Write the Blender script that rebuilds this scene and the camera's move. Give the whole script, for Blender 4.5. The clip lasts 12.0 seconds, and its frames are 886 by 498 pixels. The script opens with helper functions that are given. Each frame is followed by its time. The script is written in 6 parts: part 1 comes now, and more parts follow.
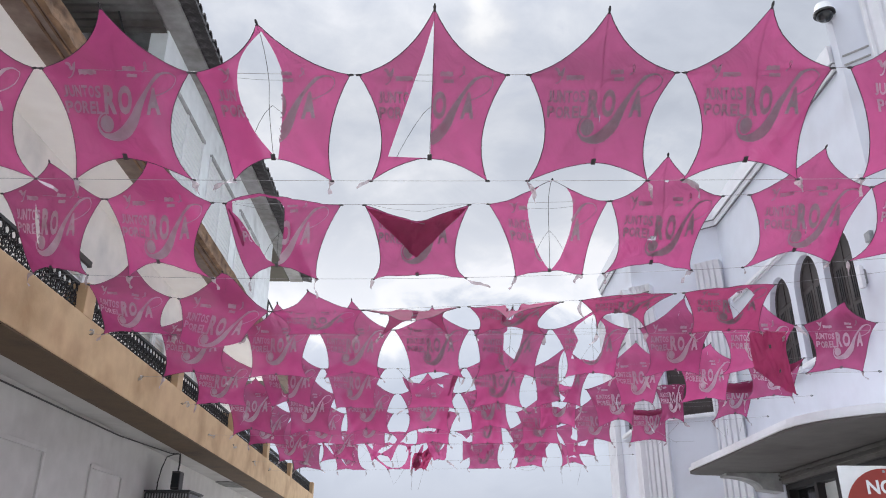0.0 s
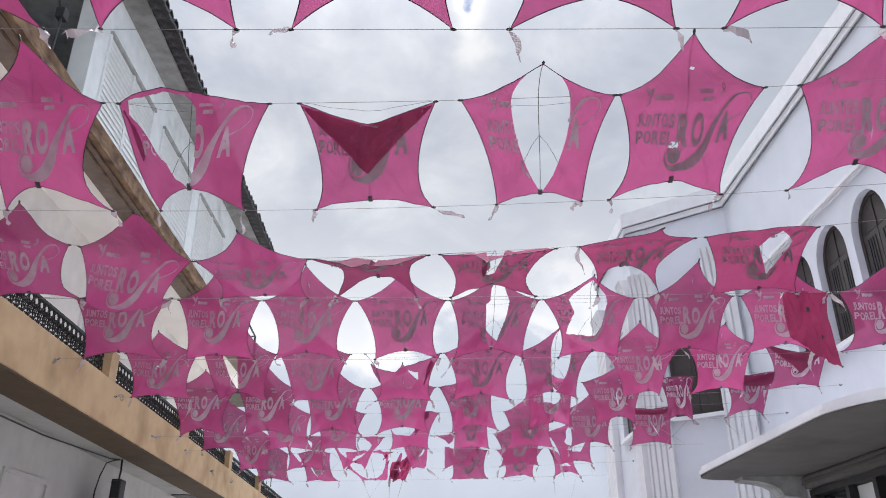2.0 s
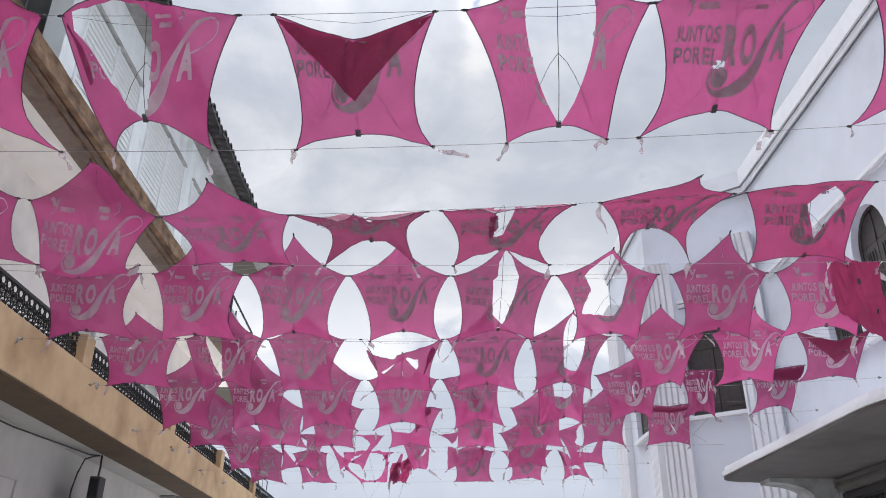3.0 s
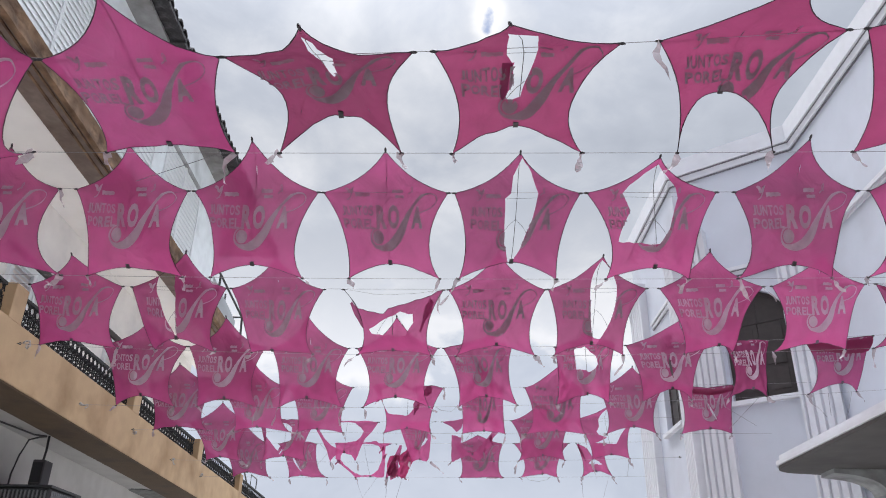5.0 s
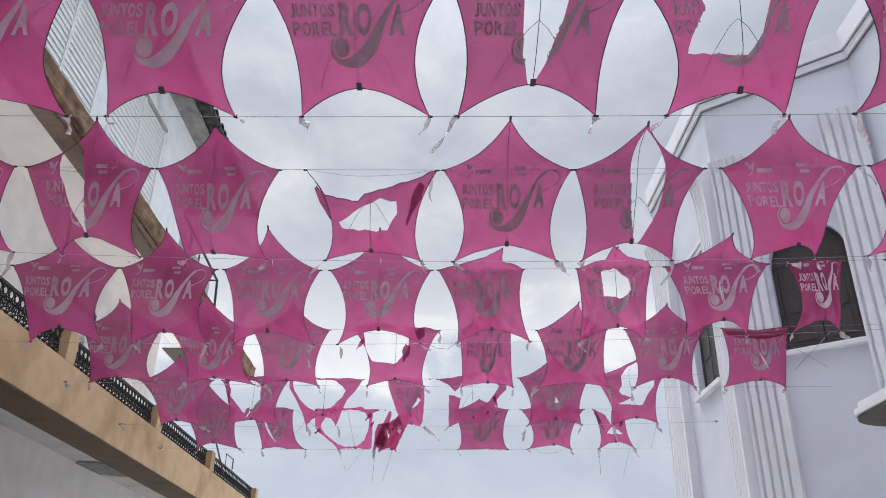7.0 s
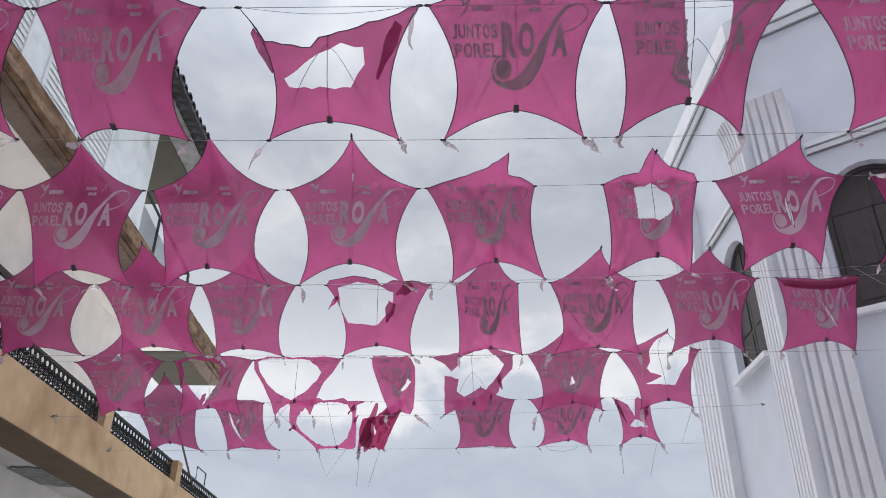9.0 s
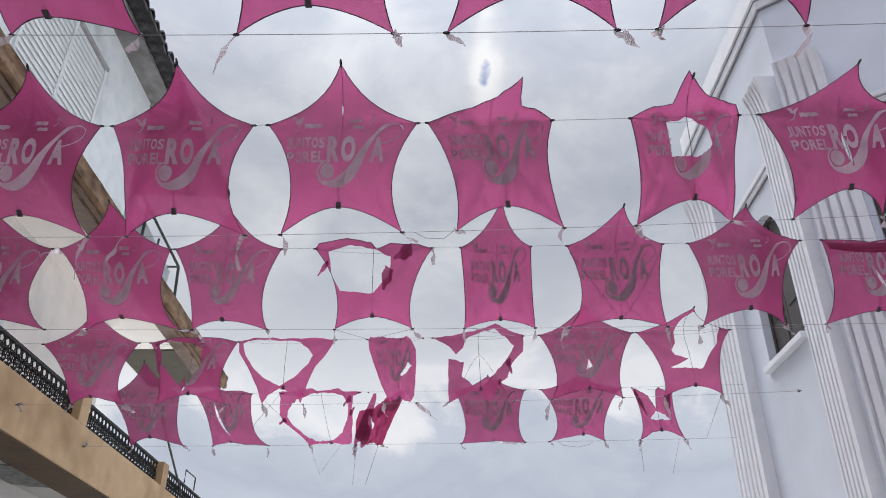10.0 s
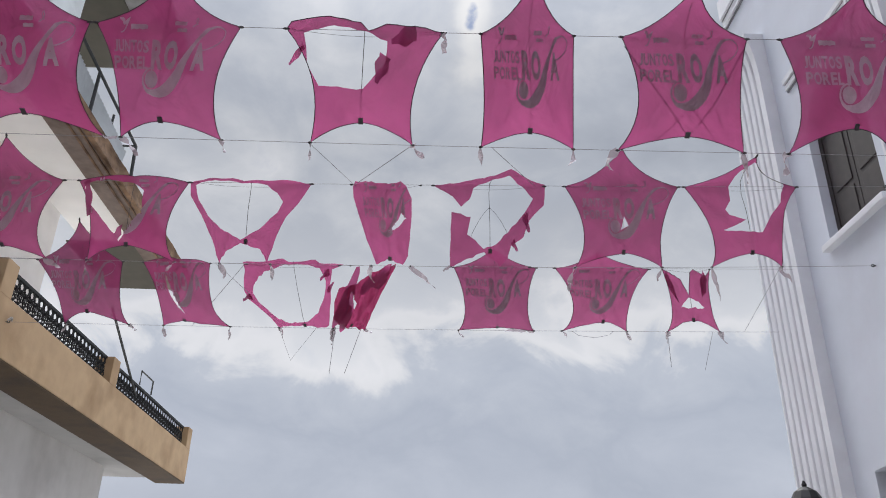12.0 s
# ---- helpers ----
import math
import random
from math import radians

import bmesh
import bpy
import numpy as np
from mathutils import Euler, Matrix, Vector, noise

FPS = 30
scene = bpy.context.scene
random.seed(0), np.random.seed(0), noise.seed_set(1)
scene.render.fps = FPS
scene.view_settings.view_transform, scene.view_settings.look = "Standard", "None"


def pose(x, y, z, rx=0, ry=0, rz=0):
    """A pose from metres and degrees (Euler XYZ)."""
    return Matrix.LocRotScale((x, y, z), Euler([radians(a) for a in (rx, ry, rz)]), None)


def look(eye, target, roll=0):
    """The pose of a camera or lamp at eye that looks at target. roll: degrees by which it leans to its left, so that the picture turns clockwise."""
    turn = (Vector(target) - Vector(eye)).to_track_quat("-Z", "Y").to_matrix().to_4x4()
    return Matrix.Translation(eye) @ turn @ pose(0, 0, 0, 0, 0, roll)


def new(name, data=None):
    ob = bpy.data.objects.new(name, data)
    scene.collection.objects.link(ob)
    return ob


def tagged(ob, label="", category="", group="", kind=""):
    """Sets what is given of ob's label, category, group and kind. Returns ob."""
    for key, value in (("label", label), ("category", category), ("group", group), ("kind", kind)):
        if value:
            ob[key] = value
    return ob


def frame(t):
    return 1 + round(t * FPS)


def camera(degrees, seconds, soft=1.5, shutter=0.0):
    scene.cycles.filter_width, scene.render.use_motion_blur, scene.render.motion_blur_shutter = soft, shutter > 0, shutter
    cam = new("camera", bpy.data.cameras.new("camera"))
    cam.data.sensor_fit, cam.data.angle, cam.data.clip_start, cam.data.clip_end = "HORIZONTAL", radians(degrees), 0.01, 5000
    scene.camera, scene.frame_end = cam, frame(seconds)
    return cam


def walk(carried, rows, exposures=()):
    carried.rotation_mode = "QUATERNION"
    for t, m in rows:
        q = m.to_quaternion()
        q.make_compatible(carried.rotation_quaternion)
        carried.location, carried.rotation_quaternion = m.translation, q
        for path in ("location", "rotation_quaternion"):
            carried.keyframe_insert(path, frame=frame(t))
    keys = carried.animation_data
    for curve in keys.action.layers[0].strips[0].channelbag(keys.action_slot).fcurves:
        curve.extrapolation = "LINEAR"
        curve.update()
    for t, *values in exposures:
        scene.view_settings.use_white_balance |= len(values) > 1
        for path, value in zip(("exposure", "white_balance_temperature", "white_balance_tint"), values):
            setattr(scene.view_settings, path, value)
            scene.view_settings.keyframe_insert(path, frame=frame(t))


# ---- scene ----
cam = camera(59.2, 12.0, soft=1.0)
METRES, EYE, TILT, LEAN, TURN = 11.6, 1.6, -1.0, 0.0, -0.3
ROWS = [
    (0.0, 0.0, 0.0, 0.0, -0.09, 24.22, -0.2),
    (0.5, -0.0002, 0.033, 0.0011, -0.68, 24.54, 0.04),
    (1.0, 0.007, 0.0726, 0.0001, -0.93, 25.03, 0.29),
    (1.5, 0.0103, 0.1113, -0.0002, -0.9, 25.47, 0.38),
    (2.0, 0.0186, 0.153, -0.0022, -0.7, 25.86, 0.18),
    (2.5, 0.021, 0.194, -0.002, -0.54, 26.13, -0.1),
    (4.5, 0.0311, 0.355, 0.0043, -0.19, 27.43, -0.86),
    (5.0, 0.0328, 0.397, 0.0026, 0.07, 27.3, -1.02),
    (5.5, 0.0345, 0.4423, -0.0004, 0.08, 27.04, -1.0),
    (6.0, 0.0355, 0.4927, -0.0017, 0.09, 26.74, -1.05),
    (6.5, 0.0349, 0.5382, -0.0017, 0.05, 26.88, -0.97),
    (7.0, 0.0359, 0.5829, -0.0005, -0.03, 27.34, -0.98),
    (9.0, 0.0413, 0.7498, -0.0049, 0.19, 29.73, -0.31),
    (9.5, 0.044, 0.7898, -0.0062, 0.38, 30.45, -0.29),
    (10.0, 0.041, 0.8318, -0.0066, 0.46, 30.92, -0.35),
    (10.5, 0.0427, 0.8732, -0.0076, 0.37, 30.78, -0.62),
    (11.0, 0.0367, 0.9145, -0.0085, -0.11, 29.87, -0.84),
    (11.5, 0.0341, 0.9548, -0.0108, -0.75, 28.4, -1.15),
    (12.0, 0.0238, 0.9945, -0.0125, -1.65, 26.99, -1.14),
]
walk(cam, [(t, pose(0, 0, EYE, TILT, LEAN, TURN) @ pose(METRES * x, METRES * y, METRES * z, 90 + pitch, roll, yaw)) for t, x, y, z, yaw, pitch, roll in ROWS],
     [(0.0, -0.10), (2.5, -0.14), (5.0, -0.20), (7.0, -0.25), (9.5, -0.38), (11.0, -0.47), (12.0, -0.54)])

# ---- light ----
world = bpy.data.worlds.new("overcast")
scene.world = world
world.use_nodes = True


def sky_nodes():
    nt = world.node_tree
    nt.nodes.clear()
    N, L = nt.nodes.new, nt.links.new
    out, bg = N("ShaderNodeOutputWorld"), N("ShaderNodeBackground")
    tc = N("ShaderNodeTexCoord")
    sky = N("ShaderNodeTexSky")
    sky.sky_type, sky.sun_disc = "NISHITA", False
    sky.sun_elevation, sky.sun_rotation = radians(56), radians(-12)
    sky_s = N("ShaderNodeVectorMath")
    sky_s.operation = "SCALE"
    sky_s.inputs["Scale"].default_value = 0.11
    L(sky.outputs["Color"], sky_s.inputs[0])
    mp = N("ShaderNodeMapping")
    mp.inputs["Scale"].default_value = (1.0, 1.0, 1.5)
    mp.inputs["Location"].default_value = (0.4, 0.1, 0.0)
    L(tc.outputs["Generated"], mp.inputs["Vector"])
    big, fine = N("ShaderNodeTexNoise"), N("ShaderNodeTexNoise")
    for n, s, d, w in ((big, 2.3, 9.0, 0.35), (fine, 7.0, 9.0, 0.5)):
        n.inputs["Scale"].default_value, n.inputs["Detail"].default_value = s, d
        n.inputs["Roughness"].default_value, n.inputs["Distortion"].default_value = 0.56, w
        L(mp.outputs["Vector"], n.inputs["Vector"])
    puff = N("ShaderNodeMix")
    puff.inputs["Factor"].default_value = 0.42
    L(big.outputs["Fac"], puff.inputs["A"])
    L(fine.outputs["Fac"], puff.inputs["B"])
    ramp = N("ShaderNodeValToRGB")
    ramp.color_ramp.elements[0].position, ramp.color_ramp.elements[0].color = 0.37, (0.643, 0.695, 0.812, 1)
    ramp.color_ramp.elements[1].position, ramp.color_ramp.elements[1].color = 0.65, (1.15, 1.17, 1.24, 1)
    for at, c in ((0.47, (0.757, 0.81, 0.926, 1)), (0.56, (0.93, 0.97, 1.06, 1))):
        ramp.color_ramp.elements.new(at).color = c
    L(puff.outputs["Result"], ramp.inputs["Fac"])
    gap = N("ShaderNodeValToRGB")
    gap.color_ramp.elements[0].position, gap.color_ramp.elements[0].color = 0.64, (1, 1, 1, 1)
    gap.color_ramp.elements[1].position, gap.color_ramp.elements[1].color = 0.76, (0.4, 0.4, 0.4, 1)
    L(fine.outputs["Fac"], gap.inputs["Fac"])
    mix = N("ShaderNodeMix")
    mix.data_type = "RGBA"
    L(gap.outputs["Color"], mix.inputs["Factor"])
    L(sky_s.outputs["Vector"], mix.inputs["A"])
    L(ramp.outputs["Color"], mix.inputs["B"])
    # a darker bank of cloud low down, with bright torn edges
    zed = N("ShaderNodeSeparateXYZ")
    L(tc.outputs["Generated"], zed.inputs["Vector"])
    edge = N("ShaderNodeMix")
    edge.inputs["Factor"].default_value = 0.45
    L(big.outputs["Fac"], edge.inputs["A"])
    L(fine.outputs["Fac"], edge.inputs["B"])
    tear = N("ShaderNodeMath")
    tear.operation = "MULTIPLY_ADD"
    tear.inputs[1].default_value = 0.62
    L(edge.outputs["Result"], tear.inputs[0])
    L(zed.outputs["Z"], tear.inputs[2])
    bank = N("ShaderNodeValToRGB")
    stops = ((0.40, (0.792, 0.85, 0.983, 1.0)), (0.52, (0.653, 0.715, 0.849, 1.0)), (0.585, (0.762, 0.82, 0.942, 1.0)), (0.615, (1.08, 1.10, 1.16, 1.0)), (0.635, (1.16, 1.17, 1.23, 0.9)), (0.66, (1.11, 1.13, 1.19, 0.6)), (0.70, (0.99, 1.02, 1.1, 0.4)), (0.78, (0.851, 0.88, 0.952, 0.0)))
    bank.color_ramp.elements[0].position, bank.color_ramp.elements[0].color = stops[0]
    bank.color_ramp.elements[1].position, bank.color_ramp.elements[1].color = stops[-1]
    for at, c in stops[1:-1]:
        el = bank.color_ramp.elements.new(at)
        el.color = c
    L(tear.outputs["Value"], bank.inputs["Fac"])
    layer = N("ShaderNodeMix")
    layer.data_type = "RGBA"
    L(bank.outputs["Alpha"], layer.inputs["Factor"])
    L(mix.outputs["Result"], layer.inputs["A"])
    L(bank.outputs["Color"], layer.inputs["B"])
    # a small gap in the cloud, blue with a bright torn rim
    fray = N("ShaderNodeTexNoise")
    fray.inputs["Scale"].default_value, fray.inputs["Detail"].default_value = 16.0, 6.0
    L(tc.outputs["Generated"], fray.inputs["Vector"])
    far = N("ShaderNodeMapping")
    far.inputs["Location"].default_value = (-GAP[0] * 2.0, -GAP[1], -GAP[2])
    far.inputs["Scale"].default_value = (2.0, 1.0, 1.0)
    L(tc.outputs["Generated"], far.inputs["Vector"])
    off = N("ShaderNodeVectorMath")
    off.operation = "LENGTH"
    L(far.outputs["Vector"], off.inputs[0])
    torn = N("ShaderNodeMath")
    torn.operation = "MULTIPLY_ADD"
    torn.inputs[1].default_value = 0.16
    L(fray.outputs["Fac"], torn.inputs[0])
    L(off.outputs["Value"], torn.inputs[2])
    rim = N("ShaderNodeValToRGB")
    rim.color_ramp.elements[0].position, rim.color_ramp.elements[0].color = 0.088, (0.50, 0.60, 0.86, 1.0)
    rim.color_ramp.elements[1].position, rim.color_ramp.elements[1].color = 0.19, (1.0, 1.02, 1.06, 0.0)
    for at, c in ((0.102, (1.22, 1.22, 1.24, 1.0)), (0.125, (1.16, 1.17, 1.20, 0.8)), (0.15, (1.08, 1.09, 1.13, 0.35))):
        rim.color_ramp.elements.new(at).color = c
    L(torn.outputs["Value"], rim.inputs["Fac"])
    open_sky = N("ShaderNodeMix")
    open_sky.data_type = "RGBA"
    L(rim.outputs["Alpha"], open_sky.inputs["Factor"])
    L(layer.outputs["Result"], open_sky.inputs["A"])
    L(rim.outputs["Color"], open_sky.inputs["B"])
    # overhead, out of view, the sky is raised by ZENITH to light the street
    sep = N("ShaderNodeSeparateXYZ")
    L(tc.outputs["Generated"], sep.inputs["Vector"])
    rise = N("ShaderNodeMapRange")
    rise.inputs["From Min"].default_value, rise.inputs["From Max"].default_value = 0.78, 1.0
    rise.inputs["To Min"].default_value = 1.0
    L(sep.outputs["Z"], rise.inputs["Value"])
    low = N("ShaderNodeValToRGB")
    low.color_ramp.elements[0].position, low.color_ramp.elements[0].color = 0.08, (0.90, 0.90, 0.90, 1)
    low.color_ramp.elements[1].position, low.color_ramp.elements[1].color = 0.75, (1.46, 1.46, 1.46, 1)
    for at, v in ((0.15, 1.10), (0.30, 1.13), (0.42, 0.97), (0.55, 0.92), (0.64, 1.02)):
        low.color_ramp.elements.new(at).color = (v, v, v, 1)
    L(sep.outputs["Z"], low.inputs["Fac"])
    # the cloud is brightest where the sun stands behind it, high up along the street
    lean = N("ShaderNodeMapRange")
    lean.inputs["From Min"].default_value, lean.inputs["From Max"].default_value = -0.6, 0.6
    lean.inputs["To Min"].default_value, lean.inputs["To Max"].default_value = 0.25 * ZENITH, 1.75 * ZENITH
    L(sep.outputs["Y"], lean.inputs["Value"])
    L(lean.outputs["Result"], rise.inputs["To Max"])
    both = N("ShaderNodeMath")
    both.operation = "MULTIPLY"
    L(rise.outputs["Result"], both.inputs[0])
    L(low.outputs["Color"], both.inputs[1])
    mul = N("ShaderNodeVectorMath")
    mul.operation = "SCALE"
    L(open_sky.outputs["Result"], mul.inputs[0])
    L(both.outputs["Value"], mul.inputs["Scale"])
    L(mul.outputs["Vector"], bg.inputs["Color"])
    bg.inputs["Strength"].default_value = SKY
    L(bg.outputs["Background"], out.inputs["Surface"])


SKY, ZENITH, SUN = 0.875, 9.0, 2.6
GAP = (0.046, 0.742, 0.669)
sky_nodes()
sun = new("sun", bpy.data.lights.new("sun", "SUN"))
sun.data.energy, sun.data.angle, sun.data.color = SUN, radians(40), (1.0, 0.96, 0.9)
sun.matrix_world = look((0, 0, 30), (4.3, -20, 0))


# ---- materials ----
def material(name, colour, rough=0.7, metal=0.0, grain=0.0, grain_scale=60.0, stain=None, stain_scale=1.5, stain_at=(0.5, 0.7),
             bump=0.0, bump_scale=80.0, stretch=(1, 1, 1), vary=0.0):
    m = bpy.data.materials.new(name)
    m.use_nodes = True
    nt = m.node_tree
    N, L = nt.nodes.new, nt.links.new
    p = nt.nodes["Principled BSDF"]
    p.inputs["Roughness"].default_value, p.inputs["Metallic"].default_value = rough, metal
    tc, mp = N("ShaderNodeTexCoord"), N("ShaderNodeMapping")
    mp.inputs["Scale"].default_value = stretch
    L(tc.outputs["Object"], mp.inputs["Vector"])

    def tex(scale, detail=6.0):
        n = N("ShaderNodeTexNoise")
        n.inputs["Scale"].default_value, n.inputs["Detail"].default_value = scale, detail
        L(mp.outputs["Vector"], n.inputs["Vector"])
        return n.outputs["Fac"]

    def blend(kind, fac, a, b):
        n = N("ShaderNodeMix")
        n.data_type, n.blend_type = "RGBA", kind
        for key, v in (("Factor", fac), ("A", a), ("B", b)):
            if isinstance(v, (int, float, tuple)):
                n.inputs[key].default_value = v
            else:
                L(v, n.inputs[key])
        return n.outputs["Result"]

    def ramp(src, lo, hi):
        n = N("ShaderNodeMapRange")
        n.inputs["From Min"].default_value, n.inputs["From Max"].default_value = lo, hi
        L(src, n.inputs["Value"])
        return n.outputs["Result"]

    col = (*colour, 1)
    if stain:
        col = blend("MIX", ramp(tex(stain_scale), *stain_at), col, (*stain, 1))
    if grain:
        g = ramp(tex(grain_scale), 0.3, 0.7)
        col = blend("MULTIPLY", grain, col, g)
    if vary:
        oi = N("ShaderNodeObjectInfo")
        hsv = N("ShaderNodeHueSaturation")
        mr = N("ShaderNodeMapRange")
        mr.inputs["To Min"].default_value, mr.inputs["To Max"].default_value = 1 - vary, 1 + vary
        L(oi.outputs["Random"], mr.inputs["Value"])
        L(mr.outputs["Result"], hsv.inputs["Value"])
        if isinstance(col, tuple):
            hsv.inputs["Color"].default_value = col
        else:
            L(col, hsv.inputs["Color"])
        col = hsv.outputs["Color"]
    if isinstance(col, tuple):
        p.inputs["Base Color"].default_value = col
    else:
        L(col, p.inputs["Base Color"])
    if bump:
        b = N("ShaderNodeBump")
        b.inputs["Strength"].default_value, b.inputs["Distance"].default_value = bump, 0.01
        L(tex(bump_scale), b.inputs["Height"])
        L(b.outputs["Normal"], p.inputs["Normal"])
    return m


def cloth_material(name, colour, see, vary=0.06, through_share=0.58, gloss=0.03, worn=None, tint=(1, 1, 1), bright=None):
    """Thin woven nylon: it scatters light through and lets a little pass straight. bright: silver ink runs from colour,
    its backlit tone, to bright, its front-lit tone, by the object's own value "ink"; the light is put into the colour."""
    m = bpy.data.materials.new(name)
    m.use_nodes = True
    nt = m.node_tree
    nt.nodes.clear()
    N, L = nt.nodes.new, nt.links.new
    out = N("ShaderNodeOutputMaterial")
    tc = N("ShaderNodeTexCoord")
    n = N("ShaderNodeTexNoise")
    n.inputs["Scale"].default_value, n.inputs["Detail"].default_value = 5.0, 5.0
    L(tc.outputs["Object"], n.inputs["Vector"])
    oi = N("ShaderNodeObjectInfo")
    add = N("ShaderNodeMath")
    L(n.outputs["Fac"], add.inputs[0])
    L(oi.outputs["Random"], add.inputs[1])
    mr = N("ShaderNodeMapRange")
    mr.inputs["From Min"].default_value, mr.inputs["From Max"].default_value = 0.3, 1.7
    mr.inputs["To Min"].default_value, mr.inputs["To Max"].default_value = 1 - 2 * vary, 1 + 2 * vary
    L(add.outputs["Value"], mr.inputs["Value"])
    hsv = N("ShaderNodeHueSaturation")
    hsv.inputs["Color"].default_value = (*colour, 1)
    if bright:
        ink, shade = N("ShaderNodeAttribute"), N("ShaderNodeMix")
        ink.attribute_type, ink.attribute_name, shade.data_type = "OBJECT", "ink", "RGBA"
        shade.inputs["A"].default_value, shade.inputs["B"].default_value = (*colour, 1), (*bright, 1)
        L(ink.outputs["Fac"], shade.inputs["Factor"])
        L(shade.outputs["Result"], hsv.inputs["Color"])
    L(mr.outputs["Result"], hsv.inputs["Value"])
    weave = N("ShaderNodeTexNoise")
    weave.inputs["Scale"].default_value, weave.inputs["Detail"].default_value = 14.0, 4.0
    L(tc.outputs["Object"], weave.inputs["Vector"])
    bump = N("ShaderNodeBump")
    bump.inputs["Strength"].default_value, bump.inputs["Distance"].default_value = 0.12, 0.02
    L(weave.outputs["Fac"], bump.inputs["Height"])
    fold = N("ShaderNodeTexNoise")
    fold.inputs["Scale"].default_value, fold.inputs["Detail"].default_value, fold.inputs["Distortion"].default_value = 3.2, 3.0, 1.4
    L(tc.outputs["Object"], fold.inputs["Vector"])
    bump_fold = N("ShaderNodeBump")
    bump_fold.inputs["Strength"].default_value, bump_fold.inputs["Distance"].default_value = 0.42, 0.07
    L(fold.outputs["Fac"], bump_fold.inputs["Height"])
    L(bump_fold.outputs["Normal"], bump.inputs["Normal"])
    d, t, c, g = N("ShaderNodeBsdfDiffuse"), N("ShaderNodeBsdfTranslucent"), N("ShaderNodeBsdfTransparent"), N("ShaderNodeBsdfGlossy")
    g.inputs["Roughness"].default_value = 0.42
    for s in (d, t):
        L(hsv.outputs["Color"], s.inputs["Color"])
    c.inputs["Color"].default_value = (*tint, 1)
    for s in (d, t, g):
        L(bump.outputs["Normal"], s.inputs["Normal"])
    a, b, e = N("ShaderNodeMixShader"), N("ShaderNodeMixShader"), N("ShaderNodeMixShader")
    a.inputs["Fac"].default_value, b.inputs["Fac"].default_value, e.inputs["Fac"].default_value = through_share, see, gloss
    if worn:
        # worn ink: it thins out in patches
        fade = N("ShaderNodeTexNoise")
        fade.inputs["Scale"].default_value, fade.inputs["Detail"].default_value = 7.0, 6.0
        L(tc.outputs["Object"], fade.inputs["Vector"])
        span = N("ShaderNodeMapRange")
        span.inputs["From Min"].default_value, span.inputs["From Max"].default_value = 0.35, 0.68
        span.inputs["To Min"].default_value, span.inputs["To Max"].default_value = worn
        L(fade.outputs["Fac"], span.inputs["Value"])
        L(span.outputs["Result"], b.inputs["Fac"])
    L(d.outputs[0], a.inputs[1]), L(t.outputs[0], a.inputs[2])
    L(a.outputs[0], b.inputs[1]), L(c.outputs[0], b.inputs[2])
    L(b.outputs[0], e.inputs[1]), L(g.outputs[0], e.inputs[2])
    L(e.outputs[0], out.inputs["Surface"])
    return m


PINK = cloth_material("pink_nylon", (0.248, 0.035, 0.111), 0.115, 0.14, 0.56, 0.02, tint=(0.80, 0.50, 0.66))
# single layer; light lost through doubled cloth is put into its colour
CRIMSON = cloth_material("doubled_pink_nylon", (0.235, 0.023, 0.078), 0.04, 0.14, 0.40, 0.02, tint=(0.80, 0.30, 0.45))
# print tone is set kite by kite to show how each is lit
PRINT = cloth_material("silver_print", (0.150, 0.100, 0.130), 0.12, 0.05, 0.10, 0.08, (0.02, 0.38), tint=(0.62, 0.30, 0.48), bright=(0.54, 0.42, 0.49))
MARK = cloth_material("pale_print", (0.20, 0.125, 0.17), 0.30, 0.03, 0.10, 0.08, (0.10, 0.75), tint=(0.62, 0.30, 0.48), bright=(0.58, 0.49, 0.55))
ROPE = material("pale_frayed_rope", (0.46, 0.43, 0.40), 0.9, grain=0.4, grain_scale=40.0)
# darker copy of pink_nylon that puts shade into the flat sails' colour
SHADED_PINK = cloth_material("shaded_pink_nylon", (0.225, 0.033, 0.090), 0.05, 0.16, 0.36, 0.02, tint=(0.80, 0.40, 0.55))
BLACK = material("black_plastic", (0.018, 0.016, 0.018), 0.5)
EDGING = material("dark_edging", (0.025, 0.008, 0.018), 0.7)
WIRE = material("grey_wire", (0.22, 0.21, 0.22), 0.6, 0.1)
STRING = material("grey_string", (0.24, 0.24, 0.25), 0.8)
TIE = cloth_material("clear_plastic_strip", (0.40, 0.33, 0.355), 0.24, 0.10, 0.35, 0.12, tint=(0.85, 0.83, 0.84))
WHITE = material("white_render", (0.90, 0.87, 0.83), 0.85, grain=0.10, grain_scale=3.0, stain=(0.62, 0.61, 0.60), stain_scale=0.9, stain_at=(0.52, 0.8), bump=0.15, bump_scale=45)
LILAC = material("lilac_white_render", (0.64, 0.67, 0.74), 0.85, grain=0.08, grain_scale=2.0, stain=(0.52, 0.53, 0.58), stain_scale=0.7, stain_at=(0.55, 0.85), bump=0.06, bump_scale=50)
TRIMW = material("white_trim_paint", (0.73, 0.74, 0.775), 0.7, grain=0.08, grain_scale=5.0, bump=0.1, bump_scale=40)
# dark grey that paints the shadow, and some dirt, of the moulding gaps
GROOVE = material("shaded_dirty_groove", (0.24, 0.24, 0.26), 0.9, grain=0.2, grain_scale=8.0)
OCHRE = material("ochre_render", (0.495, 0.34, 0.195), 0.8, grain=0.15, grain_scale=4.0, stain=(0.31, 0.19, 0.095), stain_scale=1.3, stain_at=(0.48, 0.75), bump=0.2, bump_scale=40)
UNDER = material("shaded_ochre", (0.085, 0.05, 0.022), 0.8, grain=0.2, grain_scale=5.0, stain=(0.05, 0.03, 0.016), stain_scale=1.5, bump=0.2, bump_scale=40)
